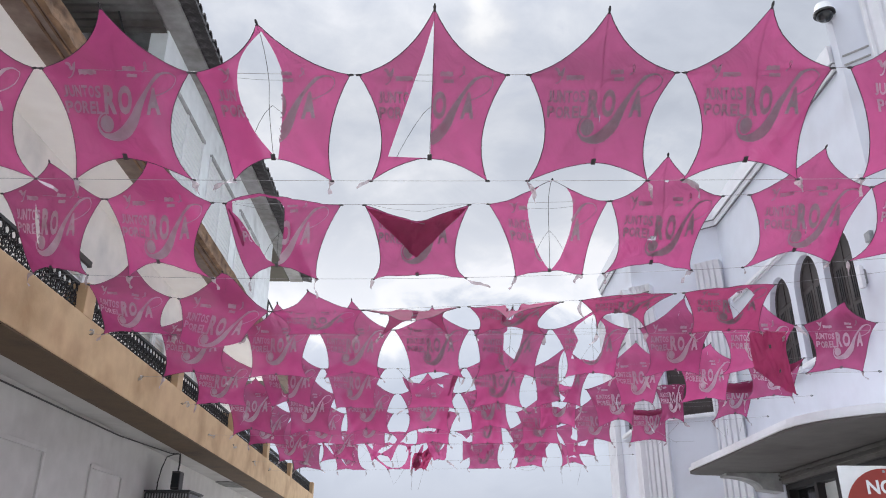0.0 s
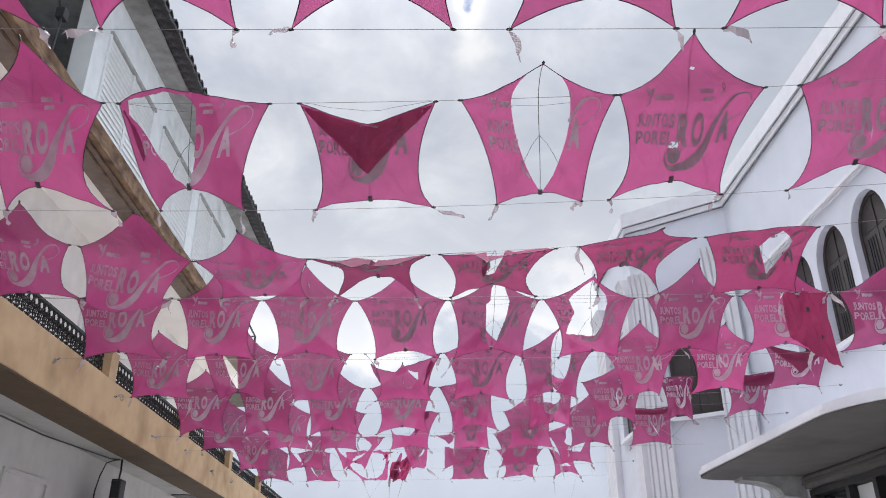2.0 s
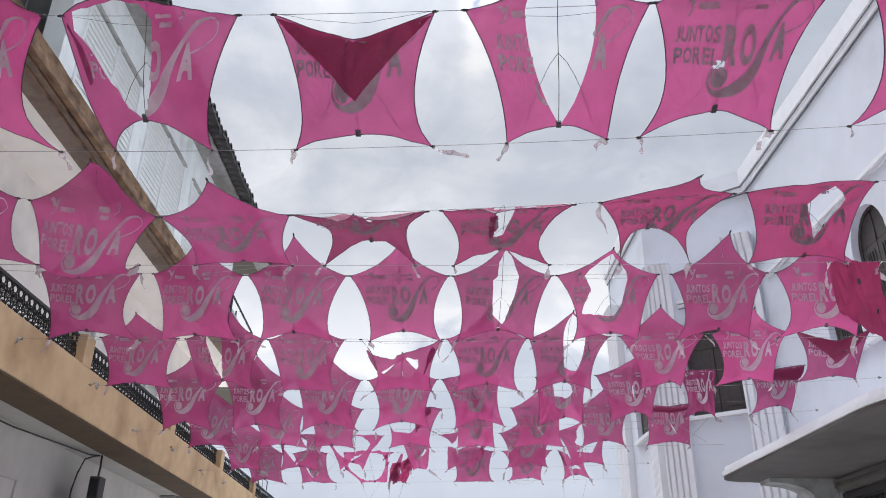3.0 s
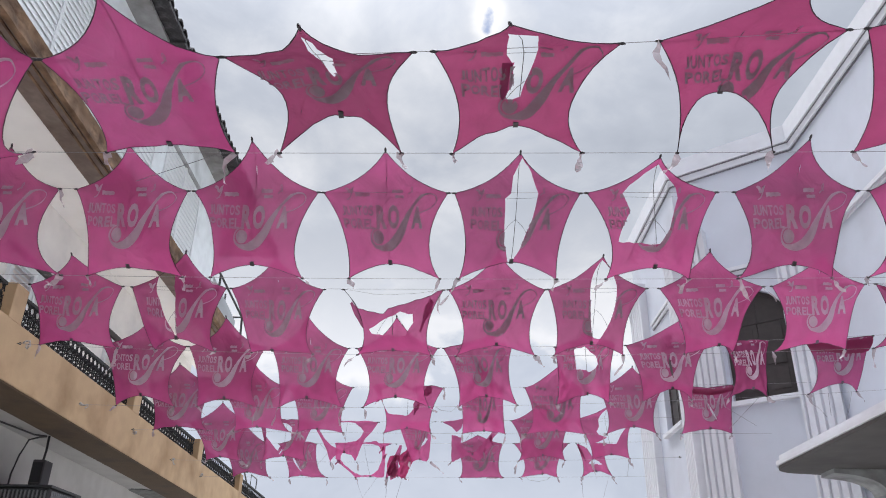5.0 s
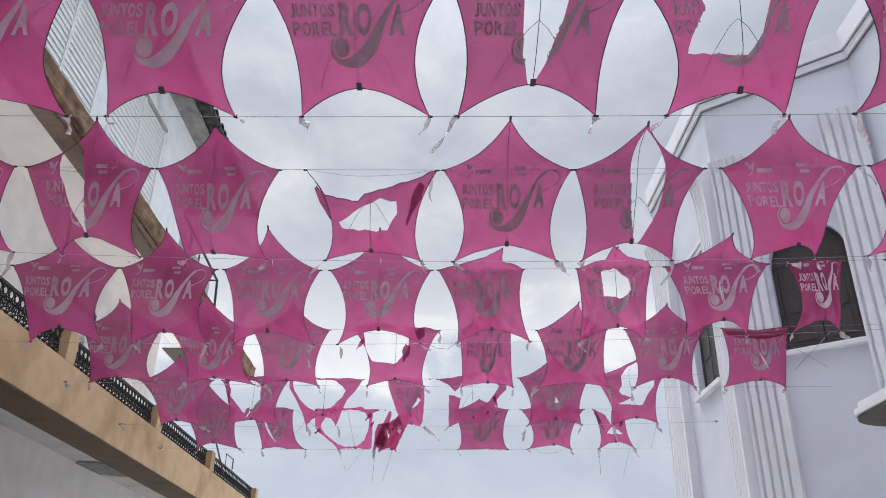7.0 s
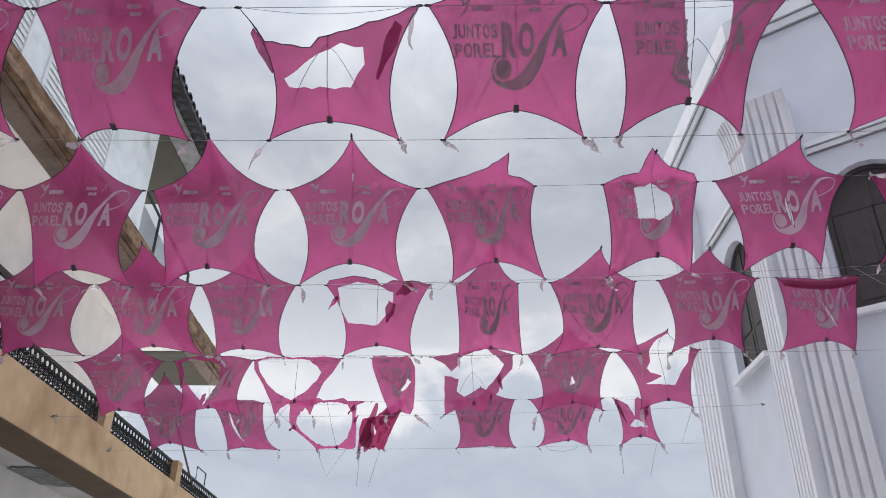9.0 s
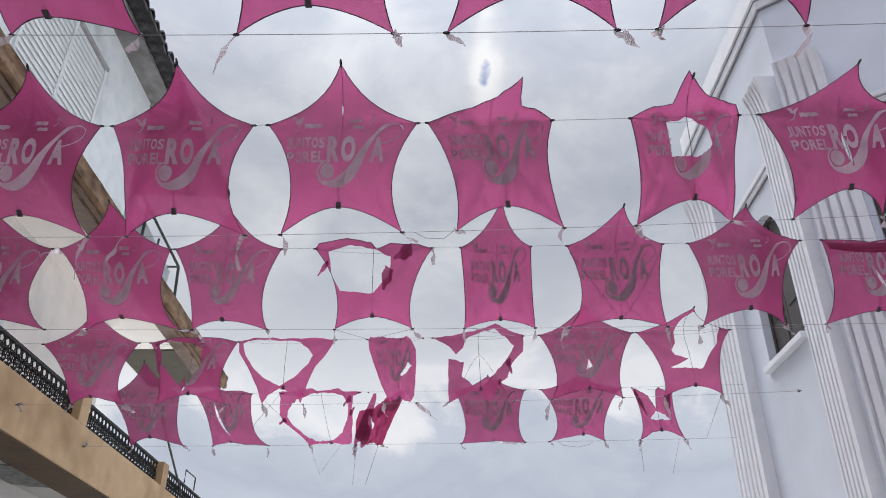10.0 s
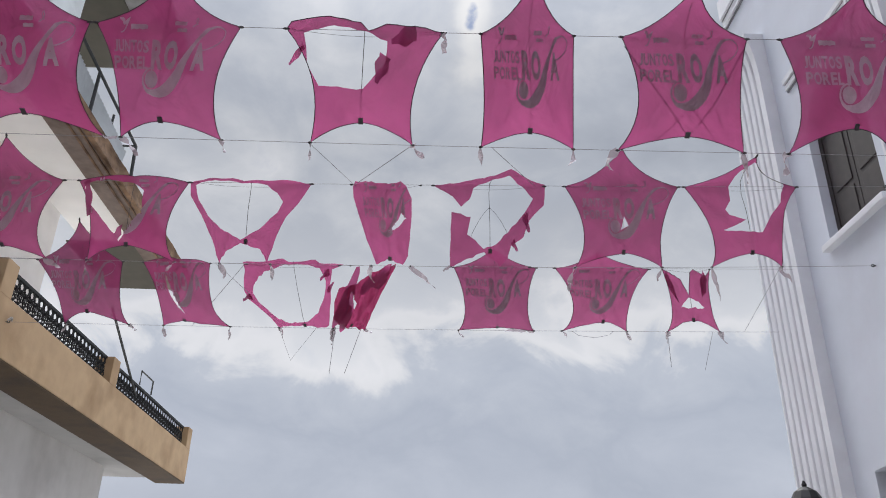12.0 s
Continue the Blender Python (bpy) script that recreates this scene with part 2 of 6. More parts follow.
BROWN = material("brown_soffit_paint", (0.225, 0.17, 0.14), 0.85, grain=0.25, grain_scale=9.0, stain=(0.13, 0.085, 0.062), stain_scale=1.3, bump=0.3, bump_scale=30)
ROT = material("weathered_wood", (0.31, 0.19, 0.11), 0.9, grain=0.6, grain_scale=14.0, stain=(0.09, 0.045, 0.022), stain_scale=7.0, stain_at=(0.45, 0.65), bump=0.9, bump_scale=25, stretch=(1, 0.6, 1))
CREAM = material("cream_ceiling_paint", (0.93, 0.905, 0.865), 0.8, grain=0.08, grain_scale=2.0, stain=(0.80, 0.755, 0.69), stain_scale=0.8, stain_at=(0.55, 0.9))
PALE = material("pale_wall_paint", (0.80, 0.85, 0.86), 0.75, grain=0.12, grain_scale=4.0, stain=(0.48, 0.52, 0.52), stain_scale=1.4, stain_at=(0.55, 0.8))
LOUVER = material("white_louver_paint", (0.80, 0.83, 0.84), 0.6, grain=0.1, grain_scale=8.0)
GREYF = material("grey_concrete", (0.44, 0.45, 0.45), 0.9, grain=0.4, grain_scale=5.0, stain=(0.26, 0.26, 0.25), stain_scale=1.6, bump=0.4, bump_scale=30)
EAVE = material("grey_eave_board", (0.33, 0.33, 0.325), 0.85, grain=0.3, grain_scale=6.0, stain=(0.17, 0.155, 0.145), stain_scale=1.3, stain_at=(0.5, 0.7))
TILE = material("dark_clay_tile", (0.045, 0.042, 0.045), 0.8, grain=0.5, grain_scale=12.0, stain=(0.12, 0.115, 0.12), stain_scale=6.0, stain_at=(0.5, 0.7), bump=0.6, bump_scale=30, vary=0.25)
IRON = material("black_wrought_iron", (0.012, 0.012, 0.013), 0.5, 0.4)
SHUTTER = material("dark_brown_shutter", (0.050, 0.040, 0.038), 0.55, grain=0.3, grain_scale=10.0)
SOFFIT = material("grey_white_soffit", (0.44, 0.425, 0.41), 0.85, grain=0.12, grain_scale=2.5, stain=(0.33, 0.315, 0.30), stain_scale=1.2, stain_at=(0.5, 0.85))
# grey taken below its paint so the colour holds the canopy's shade
CONC = material("canopy_underside_shade", (0.145, 0.135, 0.13), 0.85, grain=0.2, grain_scale=3.0, stain=(0.095, 0.088, 0.082), stain_scale=0.9)
ASPHALT = material("pale_bounce_paving", (0.47, 0.455, 0.43), 0.9, grain=0.4, grain_scale=40.0, bump=0.4, bump_scale=120)
GLASS = material("dark_window_glass", (0.02, 0.022, 0.025), 0.08)
PAVING = material("concrete_pavement", (0.50, 0.485, 0.46), 0.9, grain=0.3, grain_scale=20.0, bump=0.3)
RED = material("red_sign_paint", (0.30, 0.035, 0.025), 0.5, grain=0.15, grain_scale=6.0)
METAL = material("galvanised_metal", (0.35, 0.36, 0.37), 0.45, 0.7, grain=0.2, grain_scale=20.0)
GREYW = material("greyish_white_render", (0.56, 0.545, 0.53), 0.85, grain=0.12, grain_scale=3.0, stain=(0.39, 0.37, 0.355), stain_scale=0.8, stain_at=(0.5, 0.8), bump=0.15, bump_scale=45)
TERRACE = material("peeling_terrace_roof", (0.27, 0.27, 0.265), 0.85, grain=0.4, grain_scale=3.0, stain=(0.10, 0.09, 0.08), stain_scale=0.9, stain_at=(0.42, 0.62), bump=0.4, bump_scale=30)
OLIVE = material("olive_brown_dark", (0.085, 0.077, 0.057), 0.85, grain=0.2, grain_scale=5.0)
PEEL = material("bare_grey_plaster", (0.20, 0.20, 0.19), 0.9, grain=0.5, grain_scale=9.0, bump=0.5, bump_scale=30)
SHEET = material("translucent_corrugated_sheet", (0.62, 0.66, 0.68), 0.5, grain=0.1, grain_scale=8.0)
DARKM = material("dark_grey_metal", (0.055, 0.058, 0.06), 0.5, 0.3, grain=0.2, grain_scale=20.0)


# ---- mesh helpers ----
def part(name, bm, mat, parent=None, label="", smooth=False):
    me = bpy.data.meshes.new(name)
    bm.normal_update()
    bm.to_mesh(me)
    bm.free()
    me.materials.append(mat)
    if smooth:
        for f in me.polygons:
            f.use_smooth = True
    ob = new(name, me)
    if parent is not None:
        ob.parent = parent
    if label:
        ob["label"] = label
    return ob


def empty(name, at=(0, 0, 0)):
    ob = new(name)
    ob.location = at
    bpy.context.view_layer.update()
    return ob


def box(bm, lo, hi, bevel=0.0):
    lo, hi = Vector(lo), Vector(hi)
    g = bmesh.ops.create_cube(bm, size=1)
    for v in g["verts"]:
        v.co = Vector([lo[i] + (v.co[i] + 0.5) * (hi[i] - lo[i]) for i in range(3)])
    if bevel:
        edges = list({e for v in g["verts"] for e in v.link_edges})
        bmesh.ops.bevel(bm, geom=edges, offset=bevel, segments=2, affect="EDGES", profile=0.6)
    return bm


def boxes(*pairs, bevel=0.0):
    bm = bmesh.new()
    for lo, hi in pairs:
        box(bm, lo, hi, bevel)
    return bm


def tube(bm, pts, r, sides=5, closed=False):
    pts = [Vector(p) for p in pts]
    rings, n = [], len(pts)
    for i, p in enumerate(pts):
        a = pts[(i - 1) % n] if closed or i else p
        b = pts[(i + 1) % n] if closed or i < n - 1 else p
        d = (b - a).normalized() if (b - a).length > 1e-9 else Vector((0, 0, 1))
        u = d.cross(Vector((0.13, 0.27, 1)))
        u = u.normalized() if u.length > 1e-6 else Vector((1, 0, 0))
        w = d.cross(u)
        rr = r[i] if isinstance(r, (list, tuple)) else r
        rings.append([bm.verts.new(p + (u * math.cos(2 * math.pi * k / sides) + w * math.sin(2 * math.pi * k / sides)) * rr) for k in range(sides)])
    for i in range(n if closed else n - 1):
        A, B = rings[i], rings[(i + 1) % n]
        for k in range(sides):
            bm.faces.new((A[k], A[(k + 1) % sides], B[(k + 1) % sides], B[k]))
    if not closed:
        bm.faces.new(rings[0][::-1])
        bm.faces.new(rings[-1])
    return bm


def extrude_xy(bm, outline, z0, z1):
    """A prism over a plan outline (x, y)."""
    a = [bm.verts.new((x, y, z0)) for x, y in outline]
    b = [bm.verts.new((x, y, z1)) for x, y in outline]
    n = len(outline)
    bm.faces.new(a[::-1])
    bm.faces.new(b)
    for i in range(n):
        bm.faces.new((a[i], a[(i + 1) % n], b[(i + 1) % n], b[i]))
    bmesh.ops.recalc_face_normals(bm, faces=bm.faces)
    return bm


def structure(name, bm, mat, label, category):
    return tagged(part(name, bm, mat), label, category, kind="structure")


# ---- ground ----
def ground_z(y):
    return -0.03 * y


def sheet(x0, x1, y0, y1, dz, n=2):
    bm = bmesh.new()
    rows = []
    for i in range(n + 1):
        y = y0 + (y1 - y0) * i / n
        rows.append([bm.verts.new((x, y, ground_z(y) + dz)) for x in (x0, x1)])
    for a, b in zip(rows, rows[1:]):
        bm.faces.new((a[0], a[1], b[1], b[0]))
    return bm


# out of view; street and pavements are lightened to throw light upwards
structure("ground", sheet(-900, 900, -900, 900, -0.16), ASPHALT, "unseen ground reaching the horizon, kept pale to bounce light", "ground")
structure("road", sheet(-3.1, 4.2, -30, 80, 0.0), ASPHALT, "unseen street between the buildings, kept pale to bounce light", "road")
for nm, xa, xb in (("pavement_west", -6.5, -3.1), ("pavement_east", 4.2, 7.0)):
    bm = sheet(xa, xb, -30, 80, 0.15)
    g = bmesh.ops.extrude_face_region(bm, geom=bm.faces[:])
    for v in g["geom"]:
        if isinstance(v, bmesh.types.BMVert):
            v.co.z -= 0.3
    structure(nm, bm, PAVING, "grey concrete pavement with a raised kerb", "pavement")

# ---- the house with balconies (west side) ----
FX, TOPZ, BOTZ = -4.12, 4.37, 3.75      # balcony face, its top and bottom
BACK, Y0, YE = -5.95, -4.0, 27.0        # balcony back wall, near end, far end


def balcony_house():
    structure("wall_west_ground", boxes(((-5.7, Y0, -1.6), (-5.3, YE - 1.0, 4.0))), GREYW, "off-white rendered ground floor wall under the balcony", "wall")
    structure("wall_west_upper", boxes(((-6.35, Y0, 3.99), (BACK, 23.5, 7.85))), WHITE, "white rendered wall behind the balcony", "wall")
    # balcony slab with its deep ochre edge beam
    balcony = tagged(empty("balcony", (FX, 10, BOTZ)), "long ochre rendered concrete balcony with a black iron railing", "balcony", kind="structure")
    inv = Matrix.Translation((-FX, -10, -BOTZ))

    def add(name, bm, mat, label="", smooth=False):
        for v in bm.verts:
            v.co.z -= 0.010 * (v.co.y - 18)      # the balcony falls slightly with the street
        bm.transform(inv)
        return part(name, bm, mat, balcony, label, smooth)

    def fall(ob):
        for v in ob.data.vertices:
            v.co.z -= 0.012 * (v.co.y - 17)

    add("edge_beam", boxes(((FX - 0.56, Y0, BOTZ), (FX, YE, TOPZ)), bevel=0.012), OCHRE, "stained ochre edge beam")
    # thin sheet below the beam, its brown darkened to paint the underside's shade
    add("lip", boxes(((FX - 0.55, Y0, BOTZ - 0.022), (FX - 0.004, YE - 0.01, BOTZ - 0.002))), UNDER, "brown underside darkened for its shade")
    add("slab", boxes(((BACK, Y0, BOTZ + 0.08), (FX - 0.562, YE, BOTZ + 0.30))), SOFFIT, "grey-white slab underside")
    # unseen pale floor, added to bounce light up to ceiling and back wall
    floor = structure("floor_balcony_bounce", boxes(((BACK, Y0, BOTZ + 0.31), (FX - 0.562, YE, BOTZ + 0.335))), CREAM, "pale floor sheet added to bounce light onto the balcony ceiling", "floor")
    for v in floor.data.vertices:
        v.co.z -= 0.010 * (v.co.y - 18)
    # low posts and scroll railing between them
    posts = [1.7, 5.2, 8.75, 12.3, 15.95, 19.35, 22.65, YE - 0.16]
    for y in posts:
        add("post", boxes(((FX - 0.26, y - 0.13, TOPZ - 0.01), (FX + 0.004, y + 0.13, TOPZ + 0.38)), bevel=0.01), OCHRE)
    X = FX - 0.12
    for a, b in zip([Y0 + 0.3] + posts, posts):
        y0, y1 = a + 0.13, b - 0.13
        bm = bmesh.new()
        box(bm, (X - 0.02, y0, TOPZ + 0.345), (X + 0.02, y1, TOPZ + 0.38))
        box(bm, (X - 0.012, y0, TOPZ + 0.015), (X + 0.012, y1, TOPZ + 0.035))
        n = max(2, round((y1 - y0) / 0.064))
        step = (y1 - y0) / n
        for i in range(n):
            c = y0 + (i + 0.5) * step
            s = 1 if i % 2 else -1
            pts = []
            for k in range(15):
                q = k / 14
                pts.append((X, c + s * 0.040 * math.sin(q * 2 * math.pi) + (0.012 * math.cos(q * 6 * math.pi)), TOPZ + 0.03 + 0.32 * q))
            tube(bm, pts, 0.0105, 4)
            tube(bm, [(X + 0.012, c - (q[1] - c) * 0.8, q[2]) for q in pts], 0.008, 4)
            ring = [(X, c - s * 0.02 + 0.026 * math.cos(w * math.pi / 4), TOPZ + 0.075 + 0.026 * math.sin(w * math.pi / 4)) for w in range(8)]
            tube(bm, ring, 0.0095, 4, closed=True)
            ring = [(X, c + s * 0.02 + 0.026 * math.cos(w * math.pi / 4), TOPZ + 0.235 + 0.026 * math.sin(w * math.pi / 4)) for w in range(8)]
            tube(bm, ring, 0.0095, 4, closed=True)
            ring = [(X, c - s * 0.008 + 0.022 * math.cos(w * math.pi / 4), TOPZ + 0.155 + 0.022 * math.sin(w * math.pi / 4)) for w in range(8)]
            tube(bm, ring, 0.0085, 4, closed=True)
        add("railing_panel", bm, IRON, "black scrollwork railing panel")

    # louvred doors on the balcony's back wall
    for y in (3.0, 7.2, 11.4, 15.6, 19.2):
        d = tagged(empty("louvered_door", (BACK, y, BOTZ + 0.3)), "white louvered double door with a dark lintel frame on the balcony", "door", "balcony doors")
        part("lintel", boxes(((0.0, -0.85, 2.42), (0.09, 0.85, 2.52))), SHUTTER, d, "dark lintel")
        for sgn in (-1, 1):
            bm = bmesh.new()
            c = sgn * 0.38
            for lo, hi in (((0.0, c - 0.37, 0), (0.06, c - 0.29, 2.4)), ((0.0, c + 0.29, 0), (0.06, c + 0.37, 2.4)), ((0.0, c - 0.29, 0), (0.06, c + 0.29, 0.1)), ((0.0, c - 0.29, 2.3), (0.06, c + 0.29, 2.4))):
                box(bm, lo, hi)
            leaf = part("leaf", bm, LOUVER, d)
            bm = bmesh.new()
            for k in range(30):
                z = 0.12 + k * 0.073
                vs = [bm.verts.new(p) for p in ((0.006, c - 0.29, z + 0.055), (0.006, c + 0.29, z + 0.055), (0.052, c + 0.29, z), (0.052, c - 0.29, z), (0.0, c - 0.29, z + 0.045), (0.0, c + 0.29, z + 0.045))]
                bm.faces.new((vs[0], vs[3], vs[2], vs[1]))
                bm.faces.new((vs[4], vs[5], vs[2], vs[3]))
            part("slats", bm, LOUVER, leaf)

    # upper floor slab: cream ceiling over the balcony, brown band, weathered edge board
    E2 = 26.6
    fall(structure("ceiling_balcony", boxes(((BACK + 0.002, Y0, 7.60), (-5.05, E2, 7.72))), CREAM, "cream painted ceiling over the balcony", "ceiling"))
    fall(structure("ceiling_balcony_end", boxes(((BACK - 0.3, 24.5, 7.57), (-5.05, E2, 7.597))), OLIVE, "olive brown end bay of the balcony ceiling", "ceiling"))
    fall(structure("trim_band", boxes(((-5.048, Y0, 7.57), (-4.58, E2, 7.74))), BROWN, "brown peeling band under the upper floor edge", "trim"))
    fall(structure("trim_bead", boxes(((-4.76, Y0, 7.545), (-4.73, E2, 7.568)), ((-4.64, Y0, 7.545), (-4.615, E2, 7.568))), ROT, "thin brown beads along the edge", "trim"))
    bm = bmesh.new()
    n = 220
    prev = None
    for i in range(n + 1):
        y = Y0 + (E2 - Y0) * i / n
        j = 0.035 * noise.noise((0, y * 2.3, 0)) + 0.02 * noise.noise((5, y * 9, 0))
        k = 0.03 * noise.noise((9, y * 5.3, 2))
        cur = [bm.verts.new(p) for p in ((-4.57, y, 7.53 + j * 0.6), (-4.49 + k * 0.5, y, 7.54 + j), (-4.50 + k, y, 7.67), (-4.48, y, 7.80 + j * 0.5), (-4.57, y, 7.82))]
        if prev:
            for a in range(4):
                bm.faces.new((prev[a], prev[a + 1], cur[a + 1], cur[a]))
        prev = cur
    bmesh.ops.recalc_face_normals(bm, faces=bm.faces)
    fall(structure("trim_edge_board", bm, ROT, "rotten brown edge board with flaking paint", "trim"))
    # upper storey wall with louvred window bands
    structure("wall_west_third", boxes(((-5.0, 10.95, 7.75), (-4.7, 20.25, 10.38))), PALE, "pale painted upper storey wall", "wall")
    structure("wall_west_terrace", boxes(((-7.2, Y0, 7.75), (-6.9, 20.2, 10.4))), PALE, "pale set-back terrace wall", "wall")
    structure("floor_terrace", boxes(((-7.2, Y0, 7.745), (-4.56, 20.2, 7.80))), GREYF, "grey concrete terrace floor", "floor")
    # grey corrugated roof over the open terrace
    bm = bmesh.new()
    prev = None
    for i in range(161):
        y = Y0 + (10.95 - Y0) * i / 160
        z = 10.34 + (0.016 if i % 2 else -0.016)
        cur = [bm.verts.new((-7.1, y, z)), bm.verts.new((-4.72, y, z))]
        if prev:
            bm.faces.new((prev[0], prev[1], cur[1], cur[0]))
        prev = cur
    structure("ceiling_terrace", bm, TERRACE, "grey corrugated terrace roof seen from below", "ceiling")
    p = tagged(empty("terrace_post", (-4.85, 10.2, 7.8)), "dark metal pipe post with a clamp under the terrace roof", "post")
    bm = bmesh.new()
    tube(bm, [(0, 0, 0), (0, 0.05, 1.2), (-0.5, 0.2, 2.52)], 0.018, 8)
    part("pipe", bm, DARKM, p)
    part("clamp", boxes(((-0.06, -0.02, 1.12), (0.06, 0.12, 1.28)), bevel=0.01), DARKM, p)

    # louvred windows
    for y0, y1 in ((11.35, 13.45), (13.95, 16.0), (16.5, 18.6)):
        w = tagged(empty("louvered_window", (-4.7, y0, 8.0)), "white painted wide louvered window with a dark head rail", "window", "upper windows", "structure")
        L_ = y1 - y0
        part("head_rail", boxes(((0.0, 0.0, 1.60), (0.05, L_, 1.66))), GREYF, w, "dark head rail")
        bm = boxes(((0.0, 0.0, 0), (0.03, 0.05, 1.6)), ((0.0, L_ - 0.05, 0), (0.03, L_, 1.6)), ((0.0, L_ * 0.5 - 0.03, 0), (0.03, L_ * 0.5 + 0.03, 1.6)))
        part("window_frame", bm, LOUVER, w)
        for k in range(16):
            z = 0.03 + k * 0.098
            bm = bmesh.new()
            a = [bm.verts.new(q) for q in ((0.002, 0.05, z + 0.09), (0.002, L_ - 0.05, z + 0.09), (0.020, L_ - 0.05, z), (0.020, 0.05, z), (0.012, 0.05, z - 0.004), (0.012, L_ - 0.05, z - 0.004))]
            bm.faces.new((a[0], a[3], a[2], a[1]))
            bm.faces.new((a[3], a[4], a[5], a[2]))
            part("slat", bm, LOUVER, w)

    # eave with dark barrel tiles
    structure("ceiling_eave", boxes(((-4.72, Y0, 10.38), (-4.32, 23.2, 10.42))), EAVE, "grey boarded eave underside", "eave")
    structure("ceiling_eave_end", boxes(((-6.9, 20.26, 10.36), (-4.73, 23.1, 10.41))), OLIVE, "dark olive brown eave boards past the end wall", "eave")
    roof = tagged(empty("roof_west", (-4.2, 10, 10.42)), "low roof edge of dark weathered clay tiles", "roof", kind="structure")
    part("deck", boxes(((-2.9, Y0 - 10, 0.003), (-0.14, 13.2, 0.06))), GREYF, roof)
    bm = bmesh.new()
    r = 0.10
    ring = [(r * math.cos(math.pi * k / 6), r * math.sin(math.pi * k / 6)) for k in range(7)]
    a = [bm.verts.new((0.16, y, z)) for y, z in ring] + [bm.verts.new((-0.25, y * 0.85, z + 0.07)) for y, z in ring]
    for k in range(6):
        bm.faces.new((a[k], a[k + 1], a[k + 8], a[k + 7]))
    b = [bm.verts.new((0.16, y * 0.78, z * 0.78 - 0.002)) for y, z in ring] + [bm.verts.new((-0.25, y * 0.66, z * 0.78 + 0.068)) for y, z in ring]
    for k in range(6):
        bm.faces.new((b[k + 1], b[k], b[k + 7], b[k + 8]))
        bm.faces.new((a[k + 1], a[k], b[k], b[k + 1]))
    # pan under the barrel
    c = [bm.verts.new(p) for p in ((0.15, -0.13, -0.01), (0.15, 0.13, -0.01), (-0.25, 0.13, 0.05), (-0.25, -0.13, 0.05), (0.15, -0.13, -0.07), (0.15, 0.13, -0.07), (-0.14, 0.13, -0.02), (-0.14, -0.13, -0.02))]
    bm.faces.new((c[0], c[1], c[2], c[3]))
    bm.faces.new((c[4], c[5], c[1], c[0]))
    bm.faces.new((c[7], c[6], c[5], c[4]))
    first = part("tile", bm, TILE, roof)
    rnd = random.Random(4)
    y = -1.0 - 10
    first.location = (0, y, 0.06)
    while y < 13.0:
        y += 0.235
        o = new("tile", first.data)
        o.parent = roof
        o.location = (rnd.uniform(-0.02, 0.02), y, 0.06 + rnd.uniform(-0.008, 0.008))
        o.rotation_euler = (rnd.uniform(-0.05, 0.05), 0, rnd.uniform(-0.06, 0.06))
    street_wall_things()


